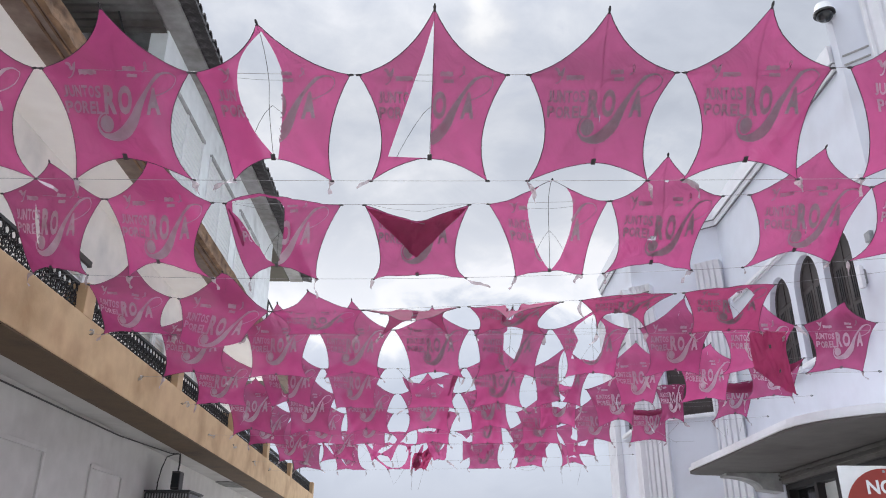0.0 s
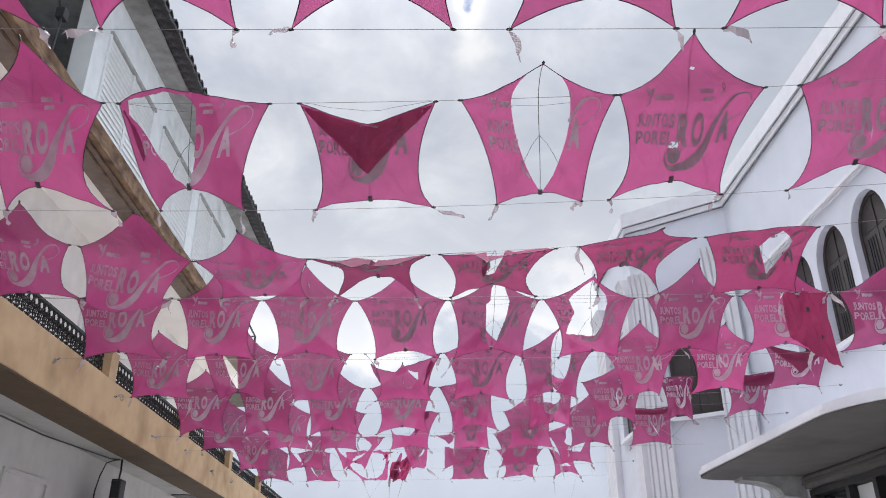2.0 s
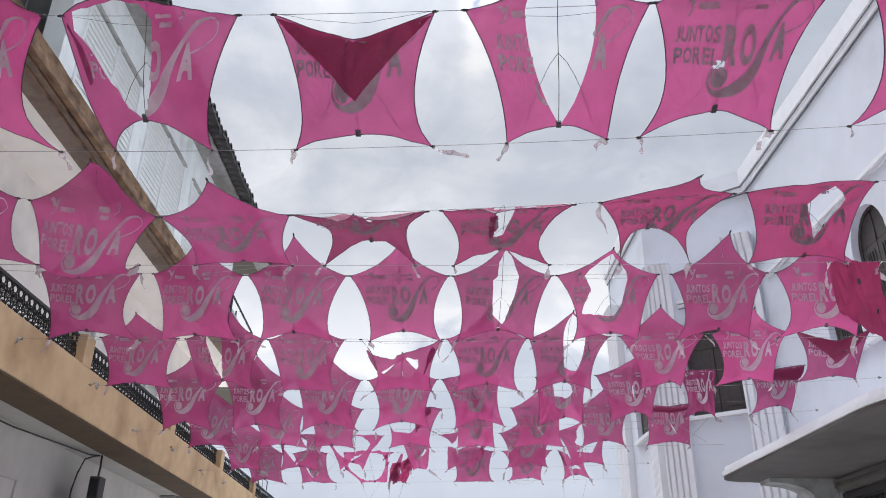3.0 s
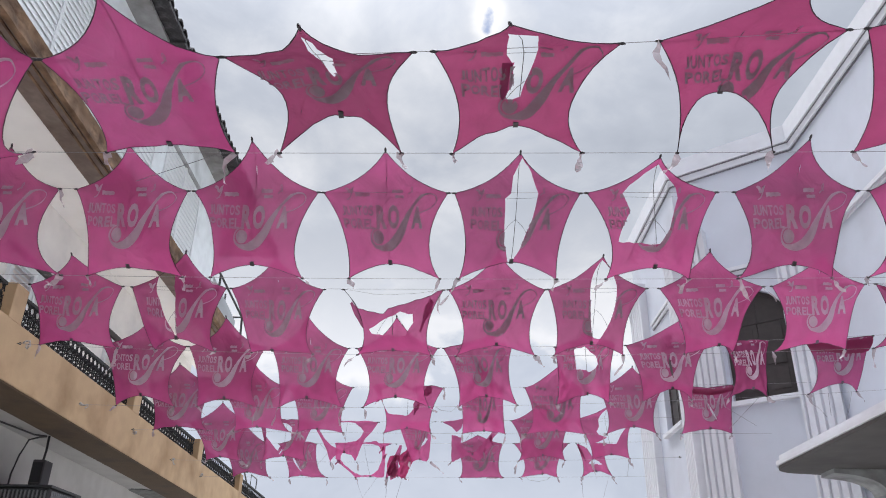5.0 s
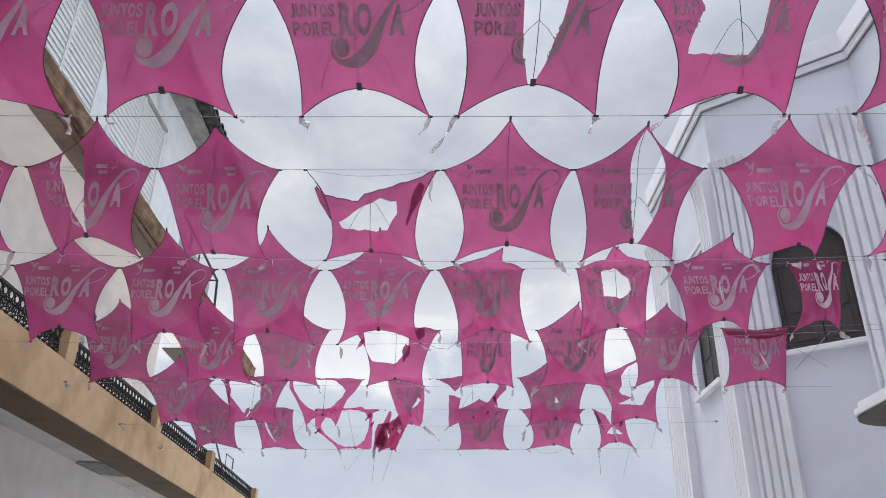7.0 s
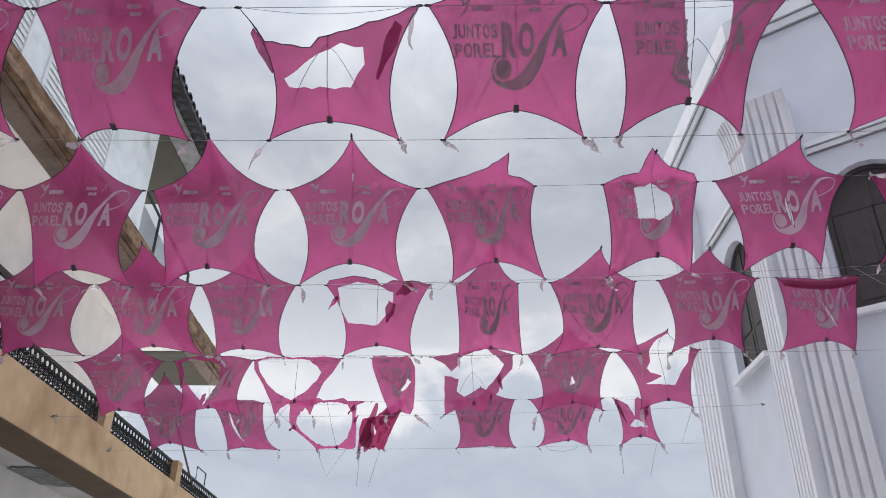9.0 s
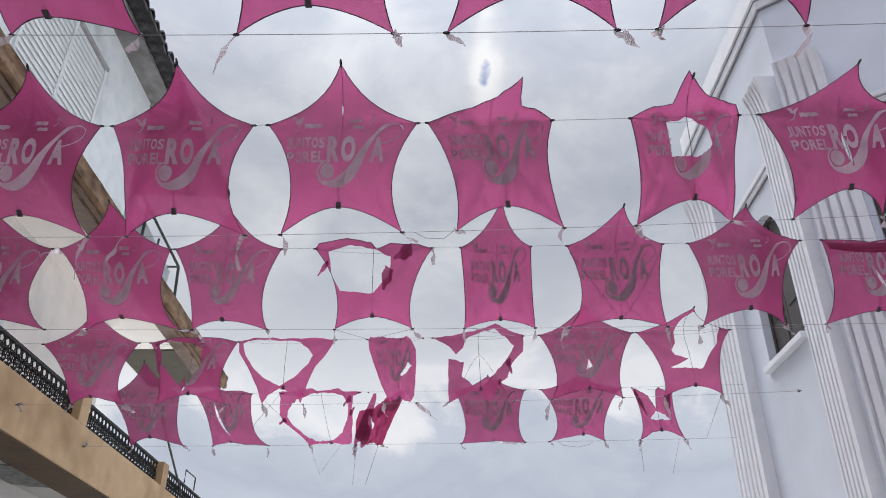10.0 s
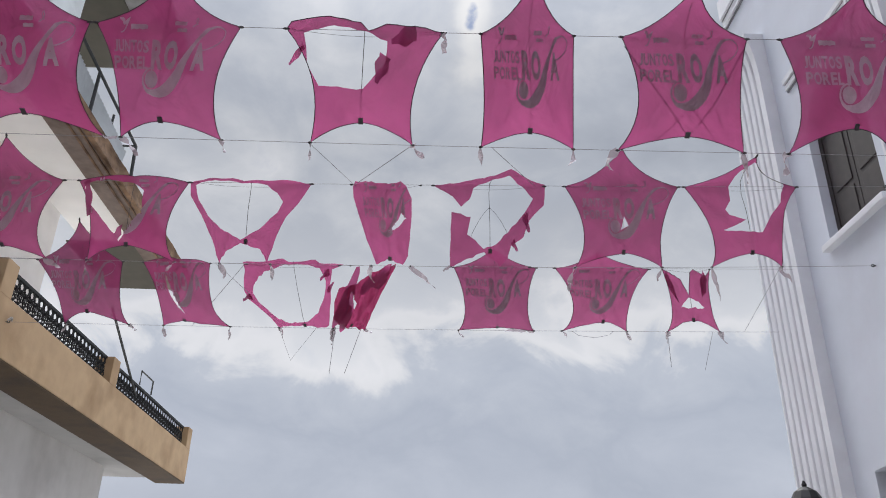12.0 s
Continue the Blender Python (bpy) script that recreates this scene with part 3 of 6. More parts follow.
def street_wall_things():
    # recessed panels in the ground floor wall
    for y0, y1 in ((8.5, 10.7), (12.3, 13.5)):
        f = tagged(empty("wall_panel", (-5.3, y0, 0.6)), "shallow white plaster wall panel with a raised rim", "panel", "wall panels", "structure")
        part("rim", boxes(((0.002, -0.06, 2.6), (0.03, y1 - y0 + 0.06, 2.66)), ((0.002, -0.06, 0), (0.03, 0, 2.597)), ((0.002, y1 - y0, 0), (0.03, y1 - y0 + 0.06, 2.597)), bevel=0.006), GREYW, f)
    # condenser with louvred sides
    ac = tagged(empty("air_conditioner", (-5.28, 14.65, 2.4)), "dark grey metal air conditioning condenser with louvred sides on the wall", "air conditioner")
    part("casing", boxes(((0.0, 0.0, 0.0), (0.80, 0.85, 0.70)), bevel=0.03), DARKM, ac)
    part("lid", boxes(((-0.004, -0.02, 0.702), (0.825, 0.87, 0.735)), bevel=0.01), DARKM, ac, "flat dark lid")
    for k in range(15):
        part("louver", boxes(((0.05 + k * 0.05, -0.02, 0.06), (0.066 + k * 0.05, -0.003, 0.67))), METAL, ac)
        part("louver", boxes(((0.803, 0.05 + k * 0.053, 0.06), (0.82, 0.066 + k * 0.053, 0.67))), METAL, ac)
    part("grille_rail", boxes(((0.03, -0.026, 0.34), (0.78, -0.021, 0.37))), METAL, ac)
    for y in (0.1, 0.7):
        part("bracket", boxes(((-0.02, y, -0.05), (0.78, y + 0.05, -0.003))), METAL, ac)
    fl = tagged(empty("floodlight", (-4.85, 15.05, 3.14)), "black floodlight standing on the condenser with a cable to the soffit", "floodlight")
    part("foot", boxes(((-0.05, -0.06, 0.0), (0.05, 0.06, 0.03))), BLACK, fl)
    part("housing", boxes(((-0.075, -0.12, 0.032), (0.085, 0.12, 0.36)), bevel=0.02), BLACK, fl)
    part("lens", boxes(((-0.06, -0.128, 0.07), (0.07, -0.122, 0.32))), GLASS, fl)
    part("stem", tube(bmesh.new(), [(0, 0, 0.355), (0.01, 0.0, 0.5), (-0.02, 0.05, 0.695)], 0.016, 6), BLACK, fl)
    cable = tube(bmesh.new(), [(-4.9, 15.1, 3.832), (-4.98, 15.08, 3.82), (-5.08, 15.0, 3.76), (-5.13, 14.95, 3.55), (-5.15, 14.9, 3.3), (-5.15, 14.9, 3.14)], 0.012, 6)
    tagged(part("cable", cable, BLACK), "black cable looping from the soffit to the condenser", "cable")
    run = tube(bmesh.new(), [(-5.24, 2.0, 3.81), (-5.24, 9.0, 3.815), (-5.23, 13.0, 3.81), (-5.0, 14.95, 3.82), (-4.88, 15.05, 3.825)], 0.012, 6)
    tagged(part("cable", run, BLACK), "thin dark cable run along the soffit above the wall", "cable")
    # peeled plaster on the soffit
    rnd = random.Random(8)
    bm = bmesh.new()
    ring = []
    for i in range(34):
        a = 2 * math.pi * i / 34
        r = 1 + rnd.uniform(-0.14, 0.14)
        ring.append(bm.verts.new((0.56 * r * math.cos(a) + 0.14 * math.sin(a), 0.62 * r * math.sin(a), 0)))
    bm.faces.new(ring)
    g = bmesh.ops.extrude_face_region(bm, geom=bm.faces[:])
    for v in g["geom"]:
        if isinstance(v, bmesh.types.BMVert):
            v.co.z -= 0.014
    bm.transform(Matrix.Translation((-5.02, 19.8, BOTZ + 0.060)))
    structure("trim_peeled_patch", bm, PEEL, "bare grey patch where the soffit paint has peeled off", "patch")
    # steel frame with corrugated sheets past the end of the upper storey
    aw = tagged(empty("awning_frame", (-5.05, 21.0, 7.85)), "dark steel awning frame with pale corrugated plastic sheets", "awning")

    def rod(name, a, b, r=0.028):
        inv = Vector((-5.05, 21.0, 7.85))
        part(name, tube(bmesh.new(), [Vector(a) - inv, Vector(b) - inv], r, 6), DARKM, aw)

    J, K = (-5.05, 21.84, 9.28), (-4.72, 23.0, 8.62)
    rod("rafter", (-5.42, 20.5, 10.0), K)
    rod("post", J, (-5.05, 21.84, 7.86))
    rod("post", K, (-4.68, 23.0, 7.83))
    rod("rail", K, (-5.45, 23.0, 8.62), 0.022)
    rod("post", (-5.22, 23.0, 9.25), (-5.2, 22.9, 7.86), 0.022)
    bm = bmesh.new()
    prev = None
    n = 90
    for i in range(n + 1):
        q = i / n
        y, top = 20.4 + 2.7 * q, 10.02 - 1.45 * q
        x = -5.50 + 0.66 * q + (0.012 if i % 2 else -0.012)
        cur = [bm.verts.new((x - 0.06, y - 0.15, 7.86)), bm.verts.new((x - 0.06, y, top - 0.03))]
        if prev:
            bm.faces.new((prev[0], cur[0], cur[1], prev[1]))
        prev = cur
    bm.transform(Matrix.Translation((5.05, -21.0, -7.85)))
    part("sheet", bm, SHEET, aw, "pale corrugated plastic sheet")
    # leaning pole and a small bracket at the balcony's far end
    tagged(part("pole", tube(bmesh.new(), [(-4.22, 23.9, 4.50), (-4.22, 22.3, 5.38)], 0.02, 6), DARKM), "thin dark pole leaning on the balcony railing", "pole")
    fr = [(-4.22, 23.97, 4.70), (-4.22, 23.97, 4.93), (-4.22, 24.58, 4.93), (-4.22, 24.58, 4.70)]
    tagged(part("bracket_frame", tube(bmesh.new(), fr, 0.014, 5), DARKM), "small dark steel bracket frame on the balcony railing", "bracket")


balcony_house()


# ---- the white corner building (east side) ----
NX, FARX = 6.0, 4.37
CA, CB = Vector((6.0, 15.28, 0)), Vector((4.37, 16.55, 0))     # ends of the angled corner
YEND = 19.72


def wall_run(name, a, b, z0, z1, thick, holes, mat, label):
    """An upright wall from a to b (its street face), with arched openings (s, width, sill, spring, top); it thickens to the right of a->b."""
    a, b = Vector((a[0], a[1], 0)), Vector((b[0], b[1], 0))
    d = (b - a).normalized()
    nrm = Vector((d.y, -d.x, 0))
    length = (b - a).length
    from mathutils import geometry
    pts, edges, polys = [], [], []

    def loop(ps):
        base = len(pts)
        pts.extend(Vector(p) for p in ps)
        edges.extend((base + i, base + (i + 1) % len(ps)) for i in range(len(ps)))
        return list(range(base, base + len(ps)))

    loop([(0, z0), (length, z0), (length, z1), (0, z1)])
    rims = []
    for s, w, sill, spring, top in holes:
        ps = [(s - w / 2, sill), (s + w / 2, sill)]
        for k in range(13):
            t = math.pi * k / 12
            ps.append((s + w / 2 * math.cos(t), spring + (top - spring) * math.sin(t)))
        polys.append(ps)
        rims.append(loop(ps))
    vs, es, fs, *_ = geometry.delaunay_2d_cdt(pts, edges, [], 1, 1e-5)

    def inside(p, poly):
        hit, j = False, len(poly) - 1
        for i in range(len(poly)):
            (xi, yi), (xj, yj) = poly[i], poly[j]
            if (yi > p.y) != (yj > p.y) and p.x < (xj - xi) * (p.y - yi) / (yj - yi) + xi:
                hit = not hit
            j = i
        return hit

    bm = bmesh.new()
    front = [bm.verts.new(a + d * v.x + Vector((0, 0, v.y))) for v in vs]
    back = [bm.verts.new(a + d * v.x + nrm * thick + Vector((0, 0, v.y))) for v in vs]
    count = {}
    for f in fs:
        c = sum((vs[i] for i in f), Vector((0, 0))) / len(f)
        if any(inside(c, p) for p in polys):
            continue
        bm.faces.new([front[i] for i in f])
        bm.faces.new([back[i] for i in f][::-1])
        for i in range(len(f)):
            e = (f[i], f[(i + 1) % len(f)])
            count[e] = 1
    for (i, j) in list(count):
        if (j, i) not in count:
            bm.faces.new((front[j], front[i], back[i], back[j]))
    bmesh.ops.recalc_face_normals(bm, faces=bm.faces)
    return structure(name, bm, mat, label, "wall"), a, d, nrm


def arched_window(origin, d, nrm, w, sill, spring, top, label, deep=0.16):
    """Dark shutters in an arched opening, with a white sill; origin is the opening's middle on the street face, d along the wall, nrm inwards."""
    win = tagged(new("arched_window"), label, "window", "arched windows", "structure")
    win.matrix_world = Matrix((( d.x, nrm.x, 0, origin.x), (d.y, nrm.y, 0, origin.y), (0, 0, 1, 0), (0, 0, 0, 1)))

    def arch(half, zs, zt, inset):
        ps = [(-half, sill + inset), (half, sill + inset)]
        for k in range(13):
            t = math.pi * k / 12
            ps.append((half * math.cos(t), zs + (zt - zs) * math.sin(t)))
        return ps

    def slab(outer, y0, y1, inner=None):
        bm = bmesh.new()
        n = len(outer)
        if inner:
            ov = [[bm.verts.new((x, y, z)) for x, z in outer] for y in (y0, y1)]
            iv = [[bm.verts.new((x, y, z)) for x, z in inner] for y in (y0, y1)]
            for i in range(n):
                j = (i + 1) % n
                bm.faces.new((ov[0][i], ov[0][j], iv[0][j], iv[0][i]))
                bm.faces.new((iv[0][i], iv[0][j], iv[1][j], iv[1][i]))
                bm.faces.new((ov[0][j], ov[0][i], ov[1][i], ov[1][j]))
        else:
            f = bm.faces.new([bm.verts.new((x, y0, z)) for x, z in outer])
            g = bmesh.ops.extrude_face_region(bm, geom=[f])
            for v in g["geom"]:
                if isinstance(v, bmesh.types.BMVert):
                    v.co.y = y1
        bmesh.ops.recalc_face_normals(bm, faces=bm.faces)
        return bm

    h = w / 2
    outer, mid = arch(h - 0.002, spring, top - 0.002, 0.002), arch(h - 0.06, spring, top - 0.06, 0.06)
    part("window_frame", slab(outer, deep - 0.06, deep, mid), SHUTTER, win)
    part("backing", slab(mid, deep - 0.01, deep + 0.01), GLASS, win)
    # two leaves, each a frame round a raised panel
    for sgn in (-1, 1):
        lo, hi = (0.006, h - 0.064) if sgn > 0 else (-(h - 0.064), -0.006)
        m = (lo + hi) / 2
        leaf = part("leaf", boxes(((lo, deep - 0.05, sill + 0.065), (hi, deep - 0.015, spring + 0.02)), bevel=0.004), SHUTTER, win)
        zmid = sill + 0.42 * (spring - sill)
        for za, zb in ((sill + 0.13, zmid - 0.03), (zmid + 0.03, spring - 0.06)):
            part("panel", boxes(((lo + 0.07, deep - 0.062, za), (hi - 0.07, deep - 0.048, zb)), bevel=0.005), SHUTTER, leaf)
            for q in ((0.25, 0.5, 0.75) if w < 0.9 else ()):
                xs = lo + 0.07 + (hi - lo - 0.14) * q
                part("batten", boxes(((xs - 0.012, deep - 0.075, za + 0.02), (xs + 0.012, deep - 0.063, zb - 0.02))), BLACK, leaf)
    fan = arch(h - 0.063, spring + 0.03, top - 0.064, spring - sill + 0.03)
    fan = [(x, z) for x, z in fan if z >= spring + 0.028]
    part("fanlight", slab(fan, deep - 0.045, deep - 0.02), SHUTTER, win)
    part("glazing_bar", boxes(((-0.012, deep - 0.06, spring + 0.03), (0.012, deep - 0.046, top - 0.07))), SHUTTER, win)
    part("window_sill", boxes(((-h - 0.05, -0.08, sill - 0.075), (h + 0.05, deep, sill - 0.003)), bevel=0.01), TRIMW, win, "white sill")
    return win


def pilaster(origin, d, nrm, w, z0, z1, flutes, deep=0.13, label="white fluted pilaster with a flared top"):
    """A fluted pilaster on a wall face; d along the wall, nrm inwards."""
    pil = tagged(new("pilaster"), label, "pilaster", "pilasters", "structure")
    pil.matrix_world = Matrix(((d.x, nrm.x, 0, origin.x), (d.y, nrm.y, 0, origin.y), (0, 0, 1, 0), (0, 0, 0, 1)))
    # plan profile: flat margins and scooped flutes
    prof = [(-w / 2, 0.0), (-w / 2, -deep)]
    pitch = (w - 0.06) / flutes
    for i in range(flutes):
        x0 = -w / 2 + 0.03 + i * pitch
        prof.append((x0, -deep))
        for q, y in ((0.05, 0.002), (0.58, 0.0), (0.66, 0.010), (0.73, 0.034), (0.80, 0.048), (0.87, 0.034), (0.94, 0.010)):
            prof.append((x0 + pitch * q, -deep + min(y, deep * 0.9)))
        prof.append((x0 + pitch, -deep))
    prof += [(w / 2, -deep), (w / 2, 0.0)]
    bm = bmesh.new()
    rows = []
    for z, s, fl in ((z0, 1, 1), (z1 - 0.85, 1, 1), (z1 - 0.55, 1.05, 1), (z1 - 0.35, 1.16, 1), (z1 - 0.18, 1.36, 0.75), (z1 - 0.06, 1.62, 0.5), (z1, 1.75, 0.3)):
        rows.append([bm.verts.new((x, (-deep * s + (y + deep) * fl) if y < -1e-6 else 0.0, z)) for x, y in prof])
    for a, b in zip(rows, rows[1:]):
        for i in range(len(prof) - 1):
            bm.faces.new((a[i], a[i + 1], b[i + 1], b[i]))
    bm.faces.new(rows[-1])
    bmesh.ops.recalc_face_normals(bm, faces=bm.faces)
    part("shaft", bm, TRIMW, pil)
    return pil


def moulding(name, path, z, steps, mat, label):
    """A stepped band that follows a plan path, with mitred corners; steps: (z from, z to, how far proud) above z."""
    bm = bmesh.new()
    path = [Vector(p) for p in path]
    for z0, z1, out in steps:
        ring = []
        for i, p in enumerate(path):
            d0 = (path[i] - path[i - 1]).normalized() if i else (path[1] - path[0]).normalized()
            d1 = (path[i + 1] - path[i]).normalized() if i < len(path) - 1 else d0
            n0, n1 = Vector((-d0.y, d0.x)), Vector((-d1.y, d1.x))
            m = (n0 + n1).normalized()
            m = m / max(0.3, m.dot(n0))
            ring.append((p + m * out, p - m * 0.02))
        vs = [[bm.verts.new((*q[k], z + zz)) for q in ring] for k, zz in ((0, z0), (0, z1), (1, z1), (1, z0))]
        for i in range(len(path) - 1):
            for k in range(4):
                bm.faces.new((vs[k][i], vs[k][i + 1], vs[(k + 1) % 4][i + 1], vs[(k + 1) % 4][i]))
        for i in (0, -1):
            bm.faces.new([vs[k][i] for k in range(4)])
    bmesh.ops.recalc_face_normals(bm, faces=bm.faces)
    return structure(name, bm, mat, label, "trim")


def shop_door(at, w, z0, z1):
    """A dark glazed double door set back in the far wall."""
    door = tagged(empty("door", at), "dark glazed double door in a black frame with a pale edge", "door", kind="structure")
    h = w / 2
    part("door_frame", boxes(((0.10, -h + 0.002, z0), (0.18, -h + 0.07, z1 - 0.01)), ((0.10, h - 0.07, z0), (0.18, h - 0.002, z1 - 0.01)), ((0.10, -h + 0.072, z1 - 0.09), (0.18, h - 0.072, z1 - 0.012))), BLACK, door, "black frame")
    for a, b in ((-h + 0.074, -0.003), (0.003, h - 0.074)):
        leaf = part("leaf", boxes(((0.12, a, z0 + 0.01), (0.16, a + 0.08, z1 - 0.095)), ((0.12, b - 0.08, z0 + 0.01), (0.16, b, z1 - 0.095)), ((0.12, a + 0.082, z0 + 0.01), (0.16, b - 0.082, z0 + 0.22)), ((0.12, a + 0.082, z1 - 0.20), (0.16, b - 0.082, z1 - 0.095))), SHUTTER, door)
        part("pane", boxes(((0.135, a + 0.083, z0 + 0.222), (0.145, b - 0.083, z1 - 0.202))), GLASS, leaf)


def corner_building():
    zt = 9.18
    W, SILL, SPRING, TOP = 0.86, 4.78, 5.95, 6.5
    # street faces, from the near part to the far end
    near = [(2.1 + 8.5, 0.86, 4.9, 6.1, 6.62), (3.15 + 8.5, 0.86, 4.9, 6.1, 6.62), (4.2 + 8.5, 0.86, 4.9, 6.1, 6.62)]
    y0 = 9.6
    _, a, d, n = wall_run("wall_east_near", (NX, y0), (NX, CA.y), 3.40, zt, 0.35, [(y - y0, w, s, sp, t) for y, w, s, sp, t in ((10.85, *near[0][1:]), (11.9, *near[1][1:]), (12.95, *near[2][1:]))], LILAC, "lilac-white rendered street wall with arched windows")
    for y in (10.85, 11.9, 12.95):
        arched_window(Vector((NX, y, 0)), d, n, *near[0][1:], "narrow arched window with dark shutters in a row of three")
    structure("wall_east_shop", boxes(((NX + 0.02, -6.0, -1.6), (NX + 0.35, 10.5, 0.9)), ((NX + 0.02, 14.02, -1.6), (NX + 0.35, CA.y, 3.56)), ((NX + 0.02, -6.0, 0.9), (NX + 0.35, 6.0, 3.2))), LILAC, "lilac-white shop front wall under the canopy", "wall")
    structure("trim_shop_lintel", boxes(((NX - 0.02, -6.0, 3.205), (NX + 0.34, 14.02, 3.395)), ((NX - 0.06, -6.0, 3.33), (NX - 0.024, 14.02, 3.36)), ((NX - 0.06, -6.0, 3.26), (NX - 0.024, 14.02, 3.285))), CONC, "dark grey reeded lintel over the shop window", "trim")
    _, a, d, n = wall_run("wall_east_corner", CA.xy, CB.xy, -1.6, zt, 0.3, [(1.03, 0.98, SILL, SPRING, TOP)], LILAC, "lilac-white angled corner wall with one arched window")
    arched_window(a + d * 1.03, d, n, 0.98, SILL, SPRING, TOP, "arched window with dark panelled shutters on the angled corner")
    sc = 17.86 - CB.y
    zd = ground_z(17.9) + 0.16
    wall_run("wall_east_far_lower", CB.xy, (FARX, YEND), -1.6, 3.2, 0.3, [(17.90 - CB.y, 1.14, zd, 2.585, 2.605)], LILAC, "lilac-white rendered wall round a dark doorway")
    shop_door(Vector((FARX, 17.90, 0)), 1.14, zd, 2.60)
    _, a2, d2, n2 = wall_run("wall_east_far", CB.xy, (FARX, YEND), 3.2, zt, 0.3, [(sc, 1.02, SILL, SPRING, TOP)], LILAC, "lilac-white rendered end wall of the corner building")
    arched_window(a2 + d2 * sc, d2, n2, 1.02, SILL, SPRING, TOP, "tall arched window with dark shutters beside the fluted pilaster")
    structure("wall_east_end", boxes(((FARX + 0.02, YEND - 0.3, -1.6), (14, YEND, zt))), LILAC, "plain far end wall", "wall")
    structure("roof_east", extrude_xy(bmesh.new(), [(NX + 0.1, y0), (NX + 0.1, CA.y + 0.1), (CB.x + 0.1, CB.y + 0.1), (FARX + 0.1, YEND - 0.02), (14, YEND - 0.02), (14, y0)], zt - 0.3, zt - 0.1), GREYF, "flat grey roof behind the cornice", "roof")
    path = [(NX, 9.72), CA.xy, CB.xy, (FARX, YEND)]
    # dark strips draw the shadow lines that the gaps alone leave pale
    moulding("trim_cornice_groove", path, 8.72, ((0.012, 0.03, 0.022), (0.145, 0.165, 0.055)), GROOVE, "dark grey strips painting shadow and dirt under the cornice bands")
    moulding("cornice", path, 8.72, ((0.032, 0.143, 0.05), (0.167, 0.48, 0.085)), TRIMW, "white stepped cornice along the roof edge")
    moulding("trim_string_near", [(NX, 9.72), (NX, CA.y - 0.35)], 6.86, ((0.0, 0.05, 0.03), (0.05, 0.11, 0.06)), TRIMW, "thin white string moulding over the arched windows")
    moulding("trim_string_far", [(FARX, 17.15), (FARX, 18.55)], 6.78, ((0.02, 0.08, 0.035), (0.10, 0.16, 0.055)), TRIMW, "thin white string moulding over the end window")
    moulding("trim_string_groove_far", [(FARX, 17.15), (FARX, 18.55)], 6.78, ((0.0, 0.018, 0.015), (0.082, 0.098, 0.03)), GROOVE, "dark grey strips painting shadow and dirt of the string moulding")
    e = (CB - CA).normalized()
    moulding("trim_string_corner", [(CA + e * 0.58).xy, (CA + e * 1.52).xy], 6.78, ((0.02, 0.08, 0.035), (0.10, 0.16, 0.055)), TRIMW, "thin white string moulding over the corner window")
    moulding("trim_string_groove_corner", [(CA + e * 0.58).xy, (CA + e * 1.52).xy], 6.78, ((0.0, 0.018, 0.015), (0.082, 0.098, 0.03)), GROOVE, "dark grey strips painting shadow and dirt of the string moulding")
    # pilasters: both sides of the bends, and the far end
    pilaster(CB + Vector((0, 0.30, 0)), d2, n2, 0.44, -1.6, 7.75, 5)
    pilaster(CB - d * 0.25, d, n, 0.48, -1.6, 7.70, 4)
    pilaster(CA + d * 0.28, d, n, 0.54, -1.6, 7.9, 4)
    pilaster(Vector((FARX, YEND - 0.436, 0)), d2, n2, 0.87, -1.6, 7.9, 6, 0.135)
    # taller block at the near end, turned at the corner, where the cornice stops
    bm = extrude_xy(bmesh.new(), [(NX - 0.03, 9.70), (NX - 0.03, 9.53), (10.5, 5.0), (11.5, 6.0), (8.0, 9.70)], 3.6, 13.5)
    structure("wall_east_tower", bm, LILAC, "lilac-white taller block with an angled fluted front", "wall")
    t = Vector((1, -1, 0)).normalized()
    tn = Vector((1, 1, 0)).normalized()
    for k in range(3):
        pilaster(Vector((NX - 0.03, 9.53, 0)) + t * (0.85 + k * 0.95), -t, tn, 0.86, 3.6, 13.4, 4, 0.05, "broad white fluted pilaster on the taller block")
    for z in (8.66, 8.82):
        structure("trim_groove", boxes(((0.03, -0.012, z), (0.40, -0.003, z + 0.03))), EAVE, "thin grey groove line on the angled wall", "trim").matrix_world = Matrix(((t.x, tn.x, 0, NX - 0.03), (t.y, tn.y, 0, 9.53), (0, 0, 1, 0), (0, 0, 0, 1)))
    # dome camera, wall light and junction box
    dc = tagged(empty("security_camera", (NX - 0.03, 9.56, 9.72)), "white dome security camera with a dark glass bowl", "camera")
    part("arm", tube(bmesh.new(), [(0.02, 0, 0.10), (-0.06, -0.02, 0.12), (-0.10, -0.03, 0.06)], 0.03, 8), METAL, dc)
    bm = bmesh.new()
    bmesh.ops.create_cone(bm, segments=20, cap_ends=True, radius1=0.15, radius2=0.11, depth=0.14)
    bm.transform(Matrix.Translation((-0.10, -0.05, 0.0)))
    part("housing", bm, TRIMW, dc)
    bm = bmesh.new()
    bmesh.ops.create_cone(bm, segments=20, cap_ends=True, radius1=0.158, radius2=0.158, depth=0.035)
    bm.transform(Matrix.Translation((-0.10, -0.05, -0.09)))
    part("ring", bm, BLACK, dc)
    bm = bmesh.new()
    bmesh.ops.create_uvsphere(bm, u_segments=20, v_segments=12, radius=0.125)
    bm.transform(Matrix.Translation((-0.10, -0.05, -0.105)))
    part("bowl", bm, GLASS, dc, smooth=True)
    wl = tagged(empty("wall_light", (NX, 10.2, 5.42)), "slim grey wall light fixture on the lilac wall", "wall light")
    part("body", boxes(((-0.09, -0.05, 0.0), (-0.03, 0.05, 0.33)), bevel=0.015), TRIMW, wl)
